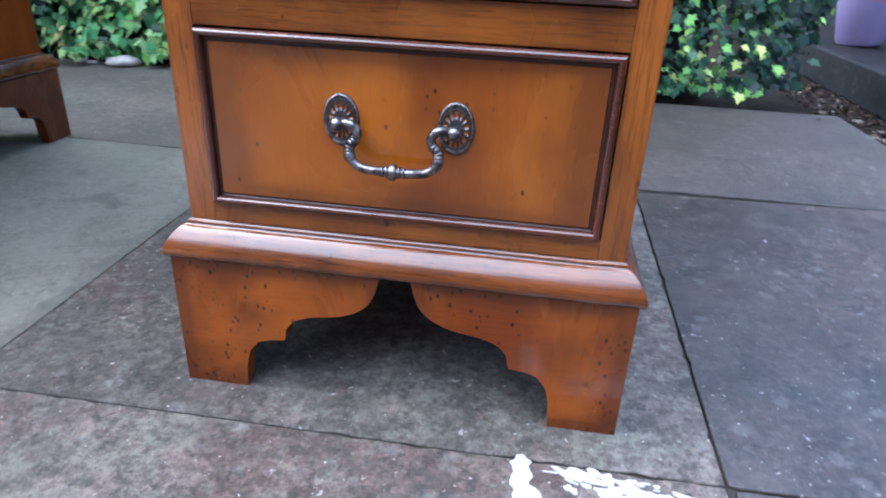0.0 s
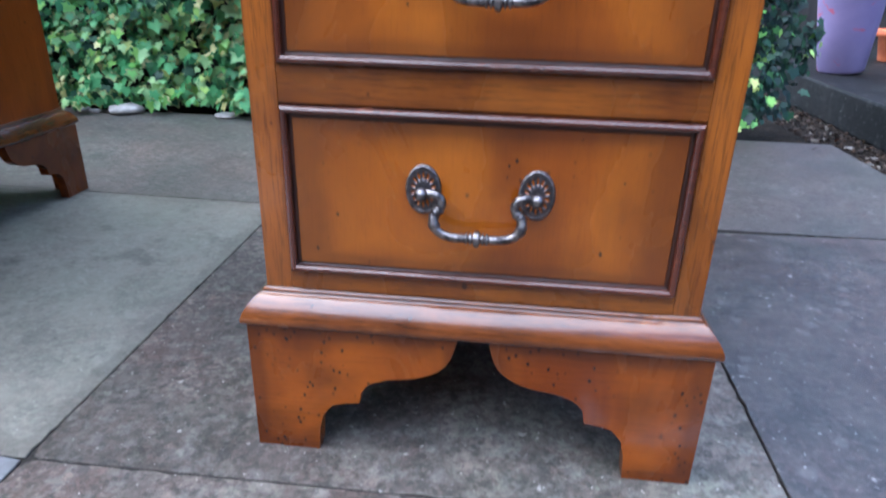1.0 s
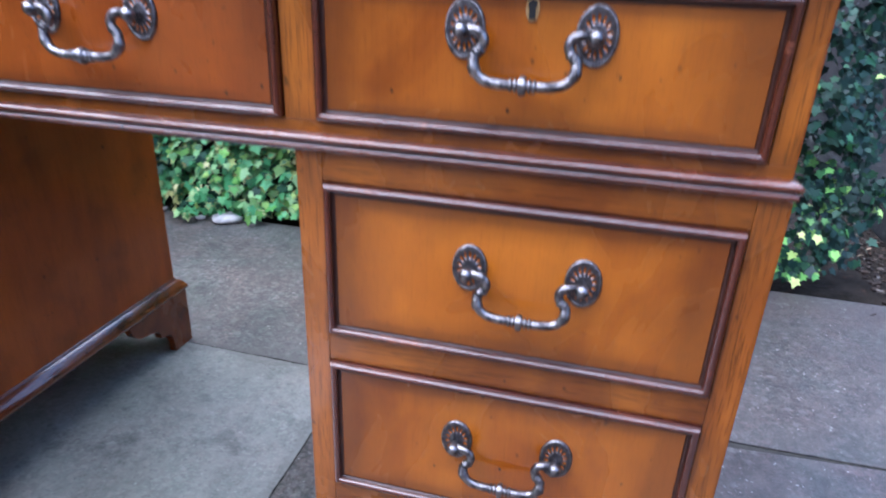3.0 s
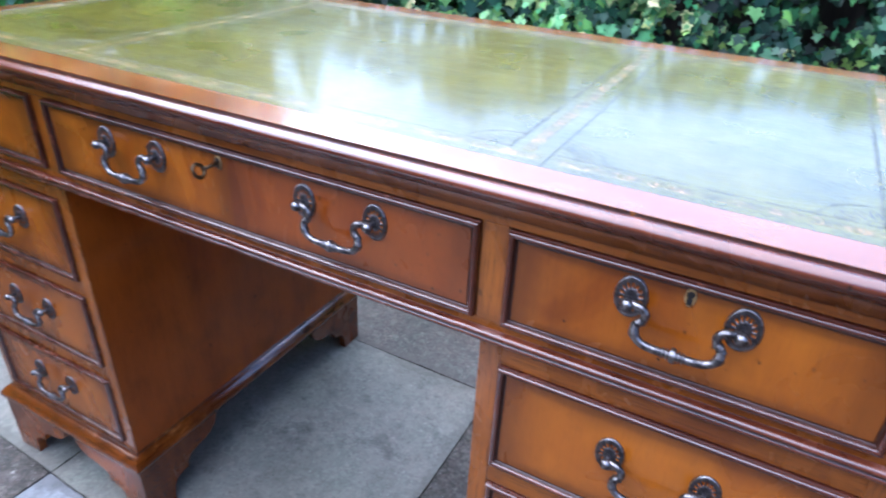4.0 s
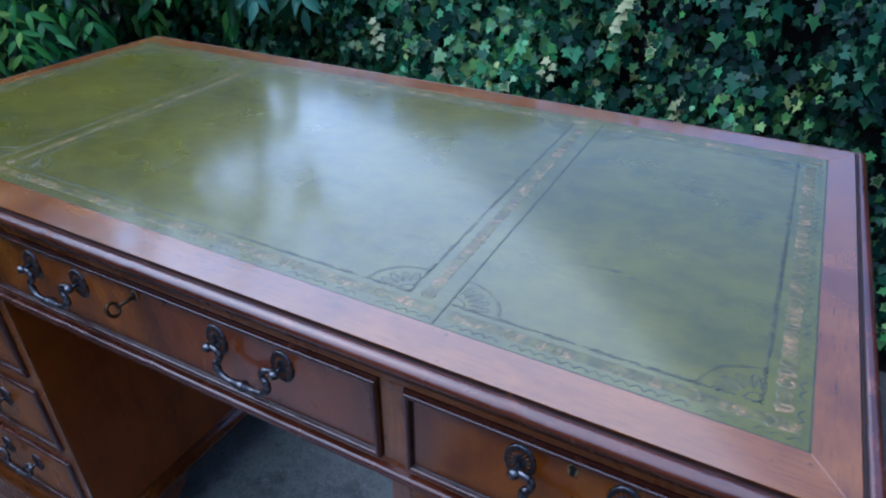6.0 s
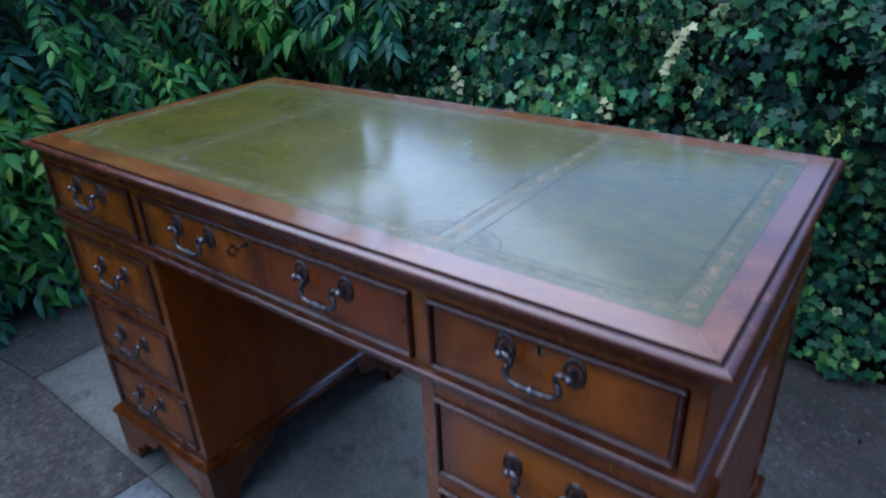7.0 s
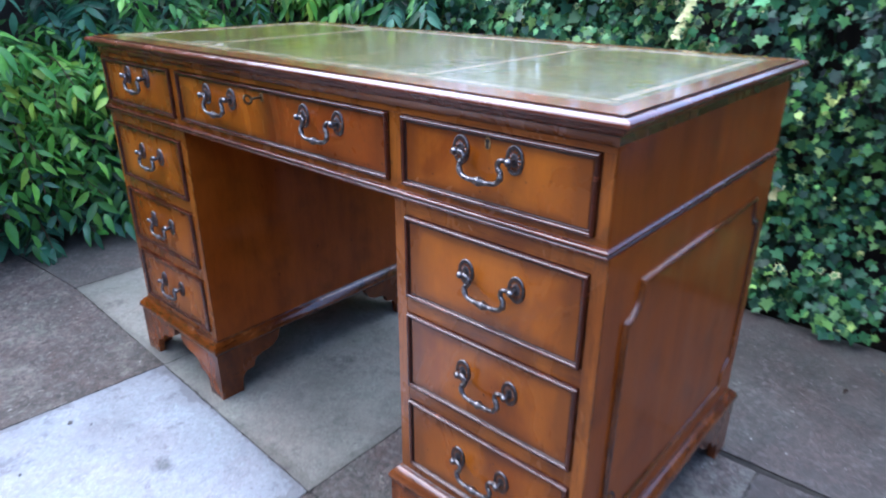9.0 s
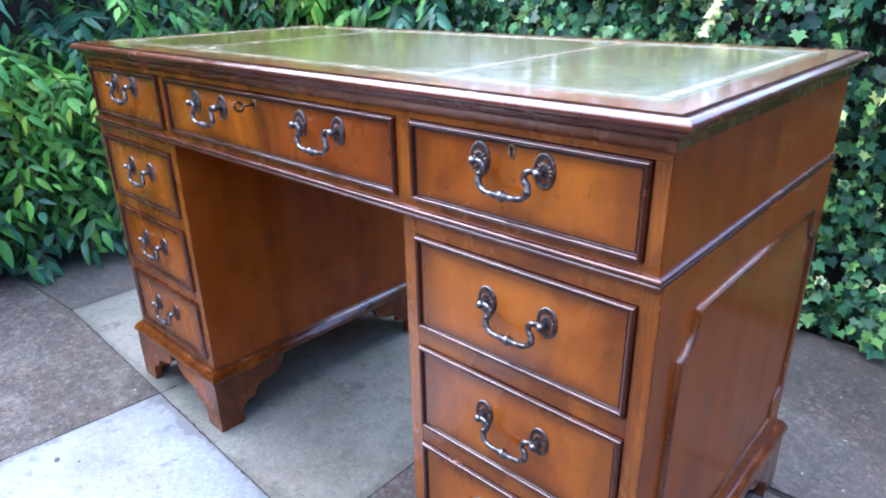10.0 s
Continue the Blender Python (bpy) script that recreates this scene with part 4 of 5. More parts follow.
def drawer(x0, x1, z0, z1, grips, face, keyhole=None, label="", split=None):
    bm = bmesh.new()
    rings = []
    bead = [(0.0028 - 0.0027 * math.cos(radians(a)), 0.0026 - 0.0030 * math.sin(radians(a))) for a in range(0, 181, 22)]
    for inset, y in [(0.0, 0.02), (0.0, 0.0030)] + bead + [(0.0056, 0.0052), (0.0080, 0.0052), (0.0085, FIELD)]:
        rings.append([(x0 + inset, y, z0 + inset), (x1 - inset, y, z0 + inset), (x1 - inset, y, z1 - inset), (x0 + inset, y, z1 - inset)])
    loops(bm, rings, [0] * 10 + [1, 1, 1], mitre=True)
    i = 0.0085
    box(bm, x0 + 0.002, x1 - 0.002, 0.012, 0.30, z0 + 0.002, z1 - 0.002, 0.0, 1)
    d = part("drawer", bm, [bead_wood, dark_brown], desk, label)
    xs = [x0 + i] + ([split] if split else []) + [x1 - i]
    for a, b in zip(xs, xs[1:]):
        bm = bmesh.new()
        box(bm, a, b, FIELD, 0.0125, z0 + i, z1 - i)
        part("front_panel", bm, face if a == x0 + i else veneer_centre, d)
    for gx, gz in grips:
        for s in (-1, 1):
            put("backplate", PLATE, d, "darkened oval rosette backplate", Matrix.Translation((gx + s * SPREAD / 2, FIELD, gz - 0.0025)))
        put("bail_handle", BAIL, d, "antiqued metal swan-neck drop handle", Matrix.Translation((gx, FIELD, gz - 0.0005)))
    if keyhole:
        put("escutcheon", KEYHOLE, d, "small oval brass keyhole plate", Matrix.Translation((keyhole[0], FIELD - 0.0002, keyhole[1])))
    return d


plain = "drawer with figured orange-brown veneer and dark bead"
drawer(0.310, 0.5998, *D[1], [(0.4521, 0.7076)], veneer, (0.4528, 0.7185), plain)
drawer(-0.5998, -0.310, *D[1], [(-0.4500, 0.708)], veneer, (-0.453, 0.7230), plain)
drawer(-0.284, 0.284, *D[1], [(-0.1396, 0.7048), (0.1404, 0.7048)], veneer, (-0.008, 0.7165), "wide centre drawer with two-tone veneer and key", split=0.002)
for k, cx, cz in ((2, 0.4635, 0.5457), (3, 0.4610, 0.3909), (4, 0.4545, 0.2349)):
    drawer(DX0, DX1, *D[k], [(cx, cz)], veneer, None, plain)
for k, cx, cz in ((2, -0.4480, 0.5470), (3, -0.4530, 0.3890), (4, -0.4570, 0.2360)):
    drawer(-DX1, -DX0, *D[k], [(cx, cz)], veneer, None, plain)

# key in the centre drawer's lock
bm = bmesh.new()
tube(bm, [(0, 0.012, 0), (0, -0.021, 0)], 0.0019, 10)
for yy, rr in ((-0.003, 0.0027), (-0.020, 0.0028)):
    tube(bm, [(0, yy + 0.001, 0), (0, yy - 0.001, 0)], rr, 10)
ring = [(0.0068 * math.cos(t), -0.0265 + 0.0062 * math.sin(t), 0.0) for t in (2 * math.pi * k / 24 for k in range(25))]
tube(bm, ring, 0.0019, 8, caps=False)
key = tagged(part("key", bm, bronze, None, at=pose(-0.008, FIELD, 0.7165, 0, 62, 0)), "small dark bronze key standing in the drawer lock", "key")


# ---- greenery ----
IVY = [(0.0, 0.0), (0.22, -0.17), (0.50, -0.05), (0.36, 0.16), (0.66, 0.40), (0.35, 0.50), (0.19, 0.72), (0.0, 1.04)]
IVY = IVY + [(-x, y) for x, y in reversed(IVY[1:-1])]


def scatter(name, items, shapes, mats, label, category, kind="stuff"):
    """One mesh of many leaves. items: (place, tip direction, facing, size, shape, material of blade)."""
    verts, faces, index = [], [], []
    for place, tip, facing, size, shape, blade in items:
        t = tip.normalized()
        s = t.cross(facing).normalized()
        n = s.cross(t)
        base = len(verts)
        pts, tris, slots = shapes[shape]
        for x, y, z in pts:
            verts.append(place + size * (x * s + y * t + z * n))
        for f, slot in zip(tris, slots):
            faces.append([base + k for k in f])
            index.append(blade if slot == 0 else slot)
    me = bpy.data.meshes.new(name)
    me.from_pydata([tuple(v) for v in verts], [], faces)
    for mt in mats:
        me.materials.append(mt)
    me.polygons.foreach_set("material_index", index)
    me.polygons.foreach_set("use_smooth", [True] * len(faces))
    me.update()
    return tagged(put(name, me), label, category, kind=kind)


def ivy_shape(cup):
    n = len(IVY)
    pts = [(x, y, -cup * (x * x + 0.6 * (y - 0.4) ** 2) + 0.10 * abs(x)) for x, y in IVY] + [(0.0, 0.35, 0.0)]
    return pts, [(k, (k + 1) % n, n) for k in range(n)], [0] * n


def ivy_edged(cup):
    n = len(IVY)
    lift = lambda x, y: -cup * (x * x + 0.6 * (y - 0.4) ** 2) + 0.10 * abs(x)
    inner = [(x * 0.66, 0.35 + (y - 0.35) * 0.64) for x, y in IVY]
    pts = [(x, y, lift(x, y)) for x, y in IVY] + [(x, y, lift(x, y)) for x, y in inner] + [(0.0, 0.35, 0.0)]
    faces = [(k, (k + 1) % n, n + (k + 1) % n, n + k) for k in range(n)] + [(n + k, n + (k + 1) % n, 2 * n) for k in range(n)]
    return pts, faces, [1] * n + [0] * n


def lance_shape(droop):
    out, faces = [], []
    rows = ((0.0, 0.012), (0.16, 0.110), (0.38, 0.165), (0.64, 0.130), (0.86, 0.050), (1.0, 0.003))
    for y, w in rows:
        z = -droop * y * y
        out += [(-w, y, z + 0.28 * w), (0, y, z), (w, y, z + 0.28 * w)]
    for k in range(len(rows) - 1):
        a, b = 3 * k, 3 * k + 3
        faces += [(a, a + 1, b + 1, b), (a + 1, a + 2, b + 2, b + 1)]
    return out, faces, [0] * len(faces)


SHAPES = [ivy_shape(0.25), ivy_edged(0.25), lance_shape(0.35), ivy_shape(-0.1), lance_shape(0.1)]
rng = random.Random(11)


def jitter(a):
    return Vector((rng.uniform(-a, a), rng.uniform(-a, a), rng.uniform(-a, a)))


HEDGE_Y, HEDGE_X0, HEDGE_X1, HEDGE_TOP = 1.285, -1.9, 1.33, 1.2


def hedge_face(x, z):
    """How far forward the ivy stands at a place on the hedge: broad swells, clumps and small tufts."""
    bulge = 0.13 * noise.noise(Vector((x * 2.1, z * 2.3, 3.0))) + 0.085 * noise.noise(Vector((x * 6.5, z * 6, 8.0))) + 0.050 * noise.noise(Vector((x * 15, z * 13, 15.0)))
    end = max(0.0, x - (HEDGE_X1 - 0.30)) ** 2 * 3.0
    return HEDGE_Y + 0.02 + bulge + end - 0.07 * max(0.0, 1.0 - z / 0.22)


def hedge_top(x):
    """The uneven top of the ivy: higher by the shrub, lower towards the far end."""
    return 1.07 + 0.14 * math.exp(-(((x + 0.42) / 0.36) ** 2)) + 0.07 * noise.noise(Vector((x * 5, 2.0, 0.0))) + 0.03 * noise.noise(Vector((x * 23, 4.0, 0.0)))


def lean_of(x, z):
    """The way a tuft of ivy faces: out of its clump."""
    e = 0.015
    return Vector(((hedge_face(x + e, z) - hedge_face(x - e, z)) / (2 * e), -1.0, (hedge_face(x, z + e) - hedge_face(x, z - e)) / (2 * e)))


CREAM = ((-0.53, 0.435, 0.050), (-0.505, 0.345, 0.040), (-0.39, 0.335, 0.030), (-0.32, 0.32, 0.045), (-0.265, 0.445, 0.045), (-0.33, 0.22, 0.032), (-0.60, 0.40, 0.035), (-0.75, 0.05, 0.040))


def ivy_leaf(x, z, depth, size_scale=1.0):
    y = hedge_face(x, z) + depth
    patch = noise.noise(Vector((x * 1.7, z * 1.7, 21.0)))
    size = rng.triangular(0.012, 0.044, 0.025) * (1.2 if patch > 0.2 else 0.95) * size_scale * (1.0 - 0.2 * min(1.0, max(0.0, (x - 0.45) / 0.3)))
    facing = lean_of(x, z) * 0.8 + Vector((0, 0, 0.55)) + jitter(0.75)
    tip = Vector((rng.uniform(-0.8, 0.8), -0.35, -0.9)) + jitter(0.4)
    pale = noise.noise(Vector((x * 3.1, z * 3.1, 5.0)))
    tuft = noise.noise(Vector((x * 11, z * 11, 61.0)))
    edged = 0.02 + 1.1 * max(0.0, pale - 0.02) * (0.5 + tuft) + 0.15 * max(0.0, 1.0 - math.hypot(x + 0.5, z - 0.2) / 0.6)
    east = min(1.0, max(0.0, (x - 0.45) / 0.3))
    edged *= 1.0 - 0.65 * east
    shape = 1 if rng.random() < edged else (0 if rng.random() < 0.6 else 3)
    # Patches of paler leaf that also paint in the hedge's brighter light.
    lit_patch = 1.5 * max(0.0, 1.0 - abs(x + 0.45) / 0.85) * 0.8 * max(0.0, 1.0 - max(0.0, z - 0.3) / 0.62)
    lit_patch += 0.30 * max(0.0, 1.0 - math.hypot(x - 0.98, (z - 0.14) * 1.8) / 0.42) + 0.30 * max(0.0, 1.0 - math.hypot(x - 0.05, z - 0.78) / 0.4) + 0.28 * max(0.0, 1.0 - math.hypot(x - 0.56, (z - 0.5) * 0.8) / 0.28)
    lit_patch *= 0.45 + 1.3 * max(0.0, tuft + 0.25)
    brighter = lit_patch + 0.02 + 0.45 * max(0.0, pale - 0.05) * max(0.0, tuft + 0.1) * 2.0
    blade = 2 if rng.random() < (0.05 * lit_patch + 0.10 * max(0.0, pale - 0.15)) * (1.0 - east) else 3 if rng.random() < brighter * (1.0 - 0.3 * east) * (1.0 - 0.8 * east * min(1.0, z / 0.45)) else 0
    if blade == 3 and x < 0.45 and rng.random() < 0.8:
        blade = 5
    # clumps with cream leaves
    if min(math.hypot(x - a, z - b) / r for a, b, r in CREAM) < 1.0 and rng.random() < 0.6:
        blade, shape = 2, 0
    # Shade painted in: darker, deeper-set leaves by noise and towards the upper right.
    shaded = 0.75 * noise.noise(Vector((x * 2.2, z * 2.4, 40.0))) + 0.95 * (x - 0.28) + 0.6 * (z - 0.55)
    if blade == 0 and rng.random() < shaded * 1.5:
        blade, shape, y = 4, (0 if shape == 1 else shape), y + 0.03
    return (Vector((x, y, z)), tip, facing, size * (0.75 if blade == 2 else 1.0), shape, blade)


items = []
for n in range(30000):
    x, z = rng.uniform(HEDGE_X0, HEDGE_X1), rng.uniform(0.0, 1.0)
    z *= hedge_top(x)
    x -= max(0.0, x - HEDGE_X1 + 0.35) * (0.15 + 0.6 * noise.noise(Vector((3.0, z * 4.5, 1.0))))
    hollow_here = noise.noise(Vector((x * 8.5, z * 7.5, 77.0)))
    if hollow_here < -0.10 and rng.random() < (0.72 if x > 0.0 else 0.5) and z < hedge_top(x) - 0.06:
        # thin places where one looks into the dark
        continue
    depth = abs(rng.gauss(0, 0.055)) + (0.09 if rng.random() < 0.35 else 0.0) - 0.02
    if z < 0.03:
        z = 0.03 + 0.02 * rng.random()
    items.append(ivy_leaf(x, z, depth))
# loose trails that hang before the rest
for n in range(150):
    x, z = rng.uniform(HEDGE_X0 + 0.6, HEDGE_X1 - 0.1), rng.uniform(0.25, 1.0)
    drift, hang = rng.uniform(-0.25, 0.25), rng.uniform(0.08, 0.22)
    for k in range(int(hang / 0.013)):
        q = k * 0.013
        if z - q > 0.04:
            items.append(ivy_leaf(x + drift * q + rng.uniform(-0.008, 0.008), z - q, -0.035 - 0.12 * q, 0.72))
# a pale upright shoot and a few pale sprays
for sx, sz, sy, n in ((0.140, 0.745, -0.10, 9), (-0.02, 0.60, -0.03, 4), (0.30, 0.52, -0.03, 5), (-0.52, 0.62, -0.06, 6), (0.47, 0.34, -0.02, 3)):
    for k in range(n):
        items.append((Vector((sx + 0.006 * k * (1 if sx == 0.140 else 0.3) + rng.uniform(-0.012, 0.012), hedge_face(sx, sz) + sy, sz + 0.014 * k)), Vector(((-1) ** k * 0.8, -0.3, -0.45)), Vector((0, -1, 0.9)) + jitter(0.3), rng.uniform(0.020, 0.027), 0, 2))
scatter("ivy_hedge", items, SHAPES, [ivy_green, ivy_margin, ivy_pale, ivy_bright, ivy_deep, ivy_teal], "dense ivy hedge with green and cream-edged leaves", "hedge")

# added dark backing that blackens the ivy's gaps, and dark boards further back
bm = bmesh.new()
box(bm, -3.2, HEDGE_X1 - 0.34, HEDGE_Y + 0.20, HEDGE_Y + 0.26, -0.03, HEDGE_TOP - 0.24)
tagged(part("wall_north", bm, fence_wood, None), "added dark backing board behind the ivy", "fence", kind="structure")
bm = bmesh.new()
box(bm, HEDGE_X1 - 0.2, 5.5, 3.6, 3.7, -0.03, 1.9)
tagged(part("wall_far", bm, fence_wood, None), "dark timber fence behind the bed", "fence", kind="structure")

# leafy shrub
items, stems = [], bmesh.new()
for n in range(2700):
    y = rng.uniform(-1.5, 2.0)
    corner = max(0.0, y - 0.7)
    z = rng.uniform(0.15, 2.1)
    start = Vector((-1.74 + 0.12 * noise.noise(Vector((y * 2, z * 2, 1.0))) + 0.28 * corner - rng.uniform(0, 0.35), y, z))
    d = Vector((rng.uniform(0.5, 1.0) - 0.3 * max(0.0, corner - 0.3), rng.uniform(-0.6, 0.35) - 0.25 * corner, rng.uniform(-0.5, 0.45))).normalized()
    length = rng.uniform(0.24, 0.50)
    if n >= 2060:
        # low branches that reach the paving
        y = rng.uniform(-1.0, 0.9)
        start = Vector((-1.72 - rng.uniform(0, 0.2), y, rng.uniform(0.10, 0.75)))
        d = Vector((1.0, rng.uniform(-0.5, 0.4), rng.uniform(-0.1, 0.5))).normalized()
        length = rng.uniform(0.32, 0.52)
    if n >= 2560:
        # boughs that hang before the ivy
        x = rng.uniform(-1.45, -0.72)
        start = Vector((x, 1.30 - rng.uniform(0, 0.12), rng.uniform(0.78, 1.06)))
        d = Vector((rng.uniform(-0.4, 0.6), rng.uniform(-1.0, -0.3), rng.uniform(-0.2, 0.35))).normalized()
        length = rng.uniform(0.14, 0.26)
    # gaps between the boughs
    if noise.noise(start * 3.6 + Vector((2.0, 7.0, 0.0))) < -0.04 and rng.random() < 0.9:
        continue
    pts, p = [], start.copy()
    steps = 9
    for k in range(steps + 1):
        pts.append(p.copy())
        d = (d + Vector((0, 0, -0.10))).normalized()
        p = p + d * length / steps
    for q in pts:
        q.z = max(q.z, 0.05)
    if n % 4 == 0:
        tube(stems, pts[::3], [0.0035, 0.0030, 0.0024, 0.0018], 5)
    low = max(0.0, 1.0 - start.z / 0.6)
    size = rng.triangular(0.042, 0.098, 0.062) * (1.0 + 0.45 * low * rng.random())
    tone = noise.noise(start * 2.7 + Vector((9.0, 0.0, 0.0))) + rng.uniform(-0.25, 0.25) - 0.35 * low
    blade = 1 if tone > 0.24 else 2 if tone < -0.34 else 0
    lie = Vector((0.35, -0.30, 1.0)) + jitter(0.60)
    for k in range(1, steps + 1):
        along = (pts[k] - pts[k - 1]).normalized()
        side = along.cross(Vector((0, 0, 1))).normalized()
        for s in (((-1, 1) if rng.random() < 0.85 else (rng.choice((-1, 1)),)) if k < steps else (0,)):
            tip = along * 0.7 + side * s * 0.9 + Vector((0, 0, -0.30)) + jitter(0.42)
            items.append((pts[k], tip, lie + jitter(0.35), size * rng.uniform(0.75, 1.1), 2 if rng.random() < 0.7 else 4, blade))
shrub = scatter("shrub", items, SHAPES, [bush_green, bush_young, bush_blue], "leafy shrub with glossy pointed green leaves", "shrub", kind="")
put("stem", mesh_of("stem", stems, bark), shrub, "thin brown twigs")
# unseen board added to darken the shrub's gaps and the leather's left reflection
bm = bmesh.new()
box(bm, -2.35, -2.29, -3.0, 2.6, -0.03, 2.0)
tagged(part("wall_west", bm, fence_wood, None), "added dark board behind the shrub, keeping out sky", "fence", kind="structure")

# unseen walls added to cut the sky's reflection in the desk's front and side
bm = bmesh.new()
box(bm, -6.0, 5.0, -3.6, -3.4, -0.03, 2.8)
tagged(part("wall_south", bm, brick_wall, None), "unseen plain brown wall added to block sky", "wall", kind="structure")
bm = bmesh.new()
box(bm, 4.6, 4.7, -4.0, 3.6, -0.03, 1.7)
tagged(part("wall_east", bm, fence_wood, None), "unseen plain dark wall added for reflections", "fence", kind="structure")


# ---- beyond the patio's end: bed, raised paving, pot ----
m = Nodes("lilac plastic")
at = m.coords()
scuff = m.ramp(m.noise(9, at, 4, 0.6, 1.0), (0.60, 0.0), (0.66, 0.8))
lilac = m.done(m.mix(scuff, m.ramp(m.noise(5, at, 4), (0.3, (0.17, 0.14, 0.27)), (0.7, (0.26, 0.22, 0.38))), (0.42, 0.06, 0.09)), 0.4)
m = Nodes("terracotta")
terracotta = m.done(m.ramp(m.noise(30, m.coords(), 4), (0.3, (0.28, 0.06, 0.02)), (0.7, (0.45, 0.12, 0.04))), 0.8)
m = Nodes("pebble")
pebble_stone = m.done(m.ramp(m.noise(40, m.coords(), 4), (0.3, (0.05, 0.047, 0.043)), (0.7, (0.16, 0.15, 0.135))), 0.7)
m = Nodes("pale stone")
pale_stone = m.done(m.ramp(m.noise(45, m.coords(), 4), (0.3, (0.30, 0.30, 0.29)), (0.7, (0.56, 0.55, 0.53))), 0.75)
m = Nodes("fallen leaf")
fallen = m.done(m.ramp(m.tree.nodes.new("ShaderNodeObjectInfo").outputs["Random"], (0.0, (0.016, 0.010, 0.007)), (0.5, (0.045, 0.023, 0.013)), (0.85, (0.10, 0.035, 0.016)), (1.0, (0.22, 0.17, 0.11))), 0.75)

m = Nodes("bark crumbs")
mulch_bits = m.done(m.ramp(m.tree.nodes.new("ShaderNodeNewGeometry").outputs["Random Per Island"], (0.0, (0.008, 0.006, 0.005)), (0.6, (0.020, 0.014, 0.011)), (0.9, (0.045, 0.030, 0.021)), (1.0, (0.18, 0.17, 0.15))), 0.85, specular=0.2)

bm = bmesh.new()
box(bm, 1.422, 5.0, 0.30, 3.5, -0.03, 0.080, 0.008)
tagged(part("pavement", bm, kerb_dark, None), "raised concrete paving beyond the bed", "paving", kind="structure")


def turned(bm, profile, centre, sides=28):
    cx, cy = centre
    rings = [[(cx + r * math.cos(2 * math.pi * k / sides), cy + r * math.sin(2 * math.pi * k / sides), z) for k in range(sides)] for r, z in profile]
    loops(bm, rings, cap_first=True)


pot = tagged(new("plant_pot"), "scuffed lilac plastic tub on the raised paving", "plant pot")
pot.matrix_basis = pose(1.578, 1.99, 0.0795, 0, -5, 0)
bm = bmesh.new()
turned(bm, [(0.058, 0.004), (0.066, 0.006), (0.072, 0.014), (0.088, 0.14), (0.102, 0.26), (0.112, 0.375), (0.113, 0.385)], (0, 0))
part("tub", bm, lilac, pot)
bm = bmesh.new()
turned(bm, [(0.112, 0.378), (0.122, 0.380), (0.126, 0.400), (0.126, 0.425), (0.121, 0.438), (0.112, 0.440), (0.106, 0.42)], (0, 0))
part("rim", bm, white_paint, pot, "pale chalky rim")
bm = bmesh.new()
turned(bm, [(0.050, 0.079), (0.052, 0.082), (0.070, 0.17), (0.077, 0.172), (0.079, 0.20), (0.071, 0.201), (0.066, 0.17)], (1.96, 2.42))
tagged(part("flower_pot", bm, terracotta, None), "small terracotta flower pot on the paving", "plant pot")

rng = random.Random(8)


def stone(x, y, r, flat, turn, mt, label):
    bm = bmesh.new()
    bmesh.ops.create_icosphere(bm, subdivisions=2, radius=r)
    for v in bm.verts:
        k = 1 + 0.3 * noise.noise(v.co * (1.2 / r) + Vector((x * 9, y * 9, 0)))
        v.co = Vector((v.co.x * k * 1.3, v.co.y * k, v.co.z * k * flat))
    low = min(v.co.z for v in bm.verts)
    for f in bm.faces:
        f.smooth = True
    tagged(part("stone", bm, mt, None, at=pose(x, y, -low - 0.004 if y < 1.24 and x < 1.262 else -low - 0.034, 0, 0, turn)), label, "stone", group="stones along the bed")


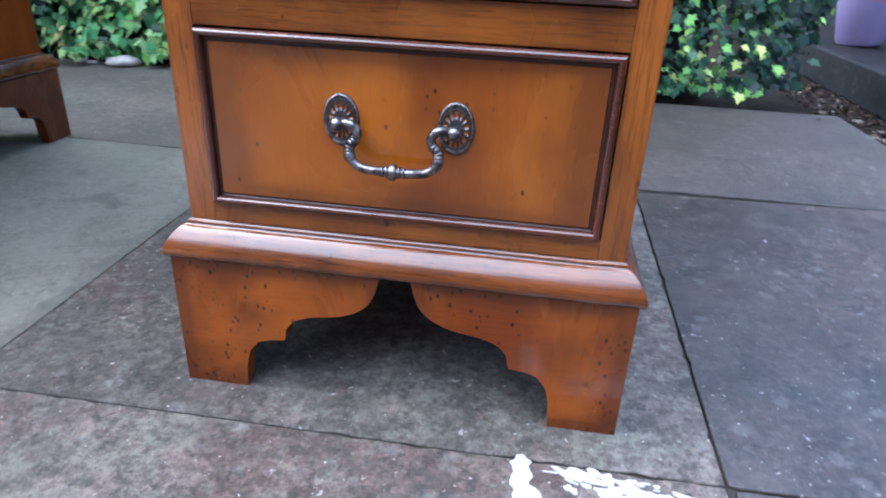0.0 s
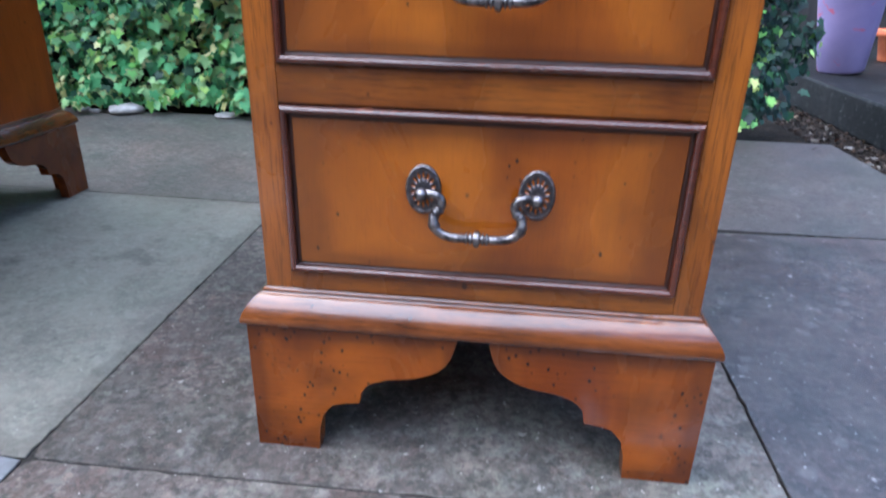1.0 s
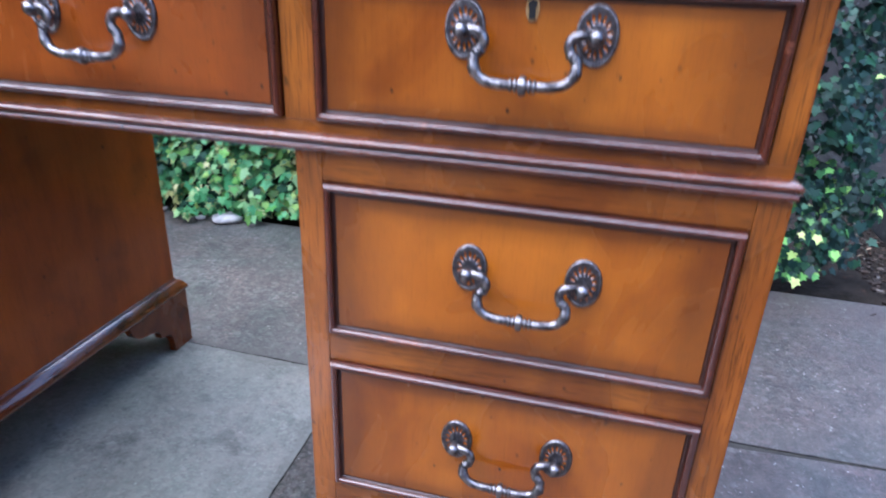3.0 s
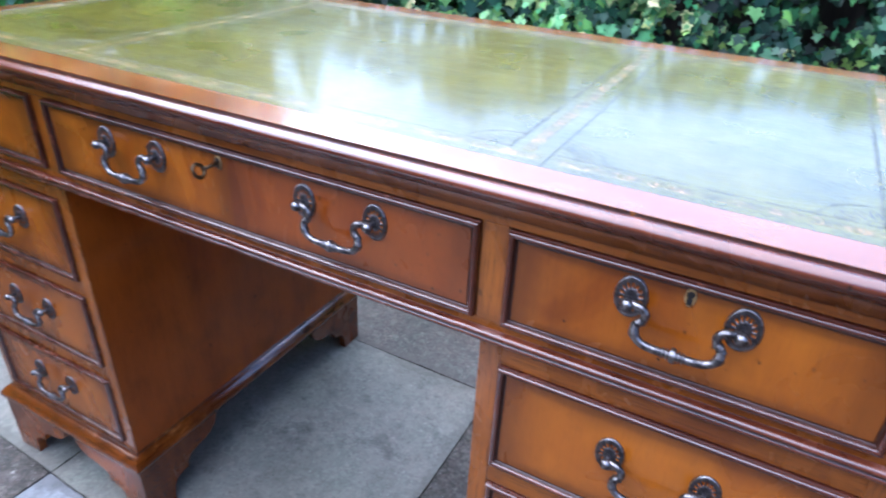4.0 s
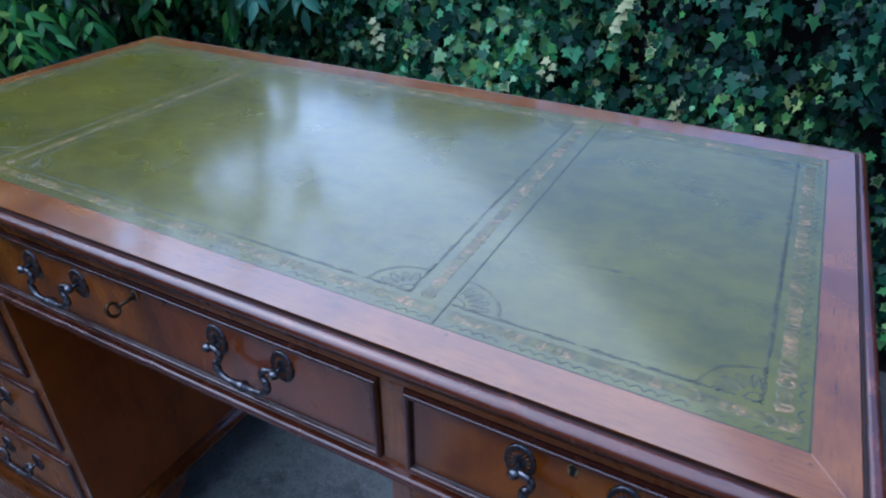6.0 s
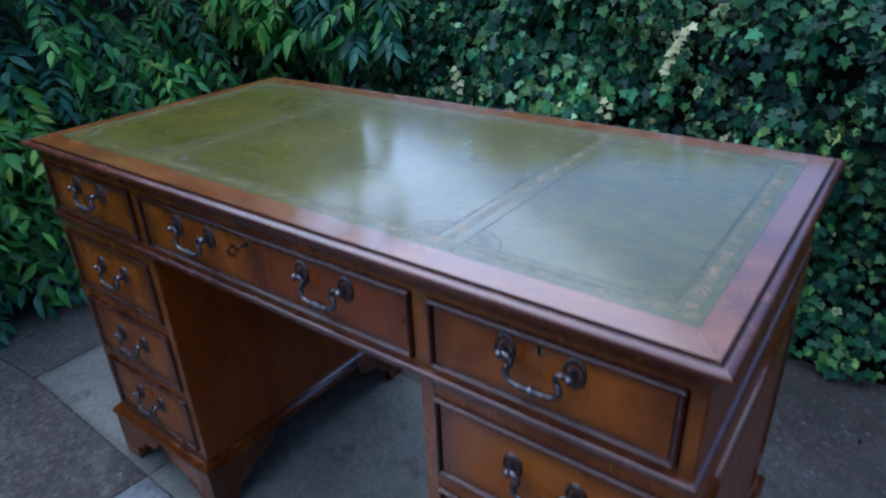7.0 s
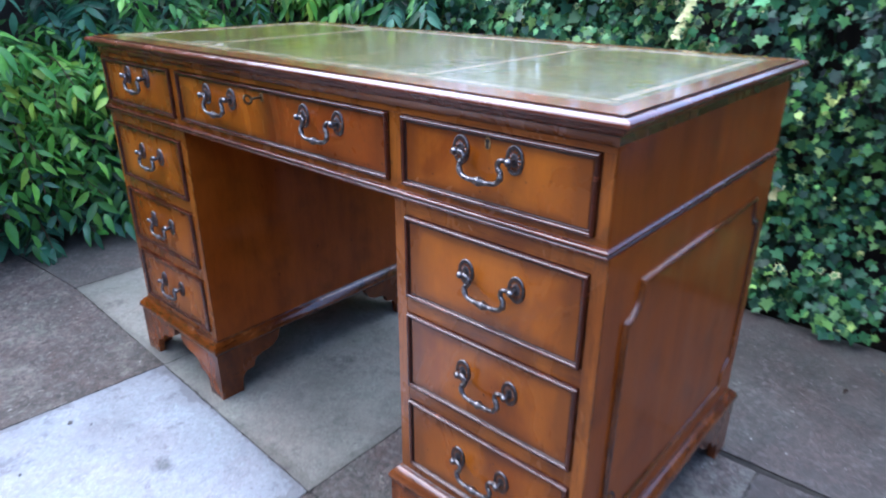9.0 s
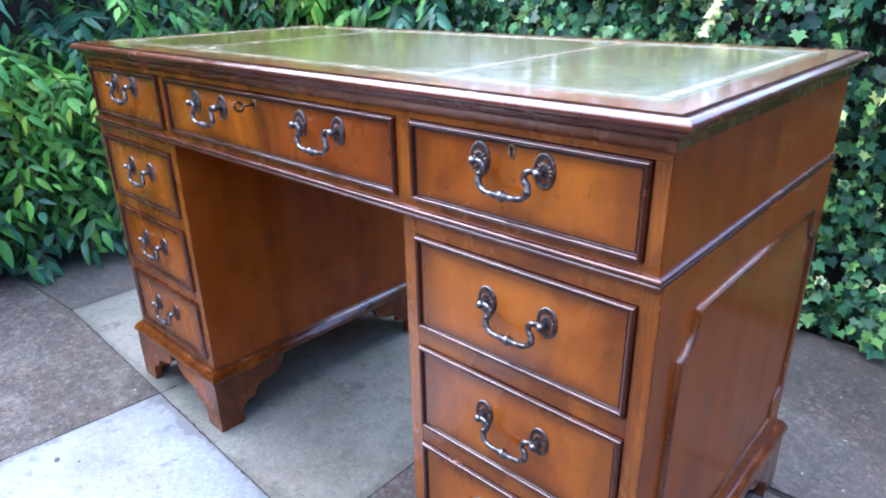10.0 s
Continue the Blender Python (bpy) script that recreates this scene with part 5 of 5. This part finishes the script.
for x, y, r, flat, turn in ((-0.565, 1.208, 0.037, 0.40, 8), (-0.70, 1.212, 0.020, 0.60, -20), (-0.655, 1.205, 0.013, 0.50, 40), (-0.29, 1.218, 0.026, 0.28, 4)):
    stone(x, y, r, flat, turn, pale_stone, "chalky white stone under the edge of the ivy")
for x, y, r, flat in ((-0.80, 1.22, 0.016, 0.5), (1.24, 1.262, 0.012, 0.6), (1.285, 1.23, 0.018, 0.4), (1.32, 1.16, 0.012, 0.5), (1.295, 1.09, 0.009, 0.6), (1.36, 1.22, 0.011, 0.5), (1.35, 1.33, 0.010, 0.5)):
    stone(x, y, r, flat, rng.uniform(0, 360), pebble_stone, "small grey stone at the edge of the soil")


def dry_leaf(x, y, z, size):
    bm = bmesh.new()
    pts, tris, _ = lance_shape(0.5)
    vs = [bm.verts.new((px * size * 1.6, py * size, pz * size + 0.004)) for px, py, pz in pts]
    for f in tris:
        bm.faces.new([vs[k] for k in f])
    bmesh.ops.solidify(bm, geom=bm.faces[:], thickness=0.0006)
    low = min(v.co.z for v in bm.verts)
    tagged(part("fallen_leaf", bm, fallen, None, at=pose(x, y, z - low, 0, 0, rng.uniform(0, 360))), "dry brown leaf fallen on the ground", "leaf", group="fallen leaves")


for n in range(70):
    dry_leaf(rng.uniform(1.275, 1.412), rng.uniform(0.75, 1.85), -0.029, rng.triangular(0.009, 0.034, 0.014))

# crumbs of bark and earth in the bed
bm = bmesh.new()
for n in range(1500):
    x, y, r = rng.uniform(1.266, 1.420), rng.uniform(0.55, 1.95), rng.triangular(0.0015, 0.008, 0.003)
    if n % 3 == 0:
        x, y = rng.uniform(-1.7, 1.25), Y_EDGE + rng.uniform(0.004, 0.05)
    turn, long = rng.uniform(0, 6.28), rng.uniform(0.7, 2.2)
    ring = []
    for k in range(6):
        t, q = 1.0472 * k, r * rng.uniform(0.6, 1.2)
        u, v = q * long * math.cos(t), q * math.sin(t)
        ring.append((x + u * math.cos(turn) - v * math.sin(turn), y + u * math.sin(turn) + v * math.cos(turn)))
    tall = -0.029 + r * rng.uniform(0.5, 1.3)
    loops(bm, [[(u, v, -0.034) for u, v in ring], [(u, v, tall - r * 0.3) for u, v in ring], [(x + (u - x) * 0.55, y + (v - y) * 0.55, tall + rng.uniform(-0.3, 0.3) * r) for u, v in ring]], cap_last=True, smooth=False)
tagged(part("mulch", bm, mulch_bits, None), "dark crumbs of bark and earth in the bed", "mulch", kind="stuff")
for x, y in ((0.8206, 1.127), (0.78, 0.98), (-0.9, 1.20), (-0.45, 1.21), (1.2, 1.17)):
    dry_leaf(x, y, 0.0, rng.uniform(0.012, 0.022))
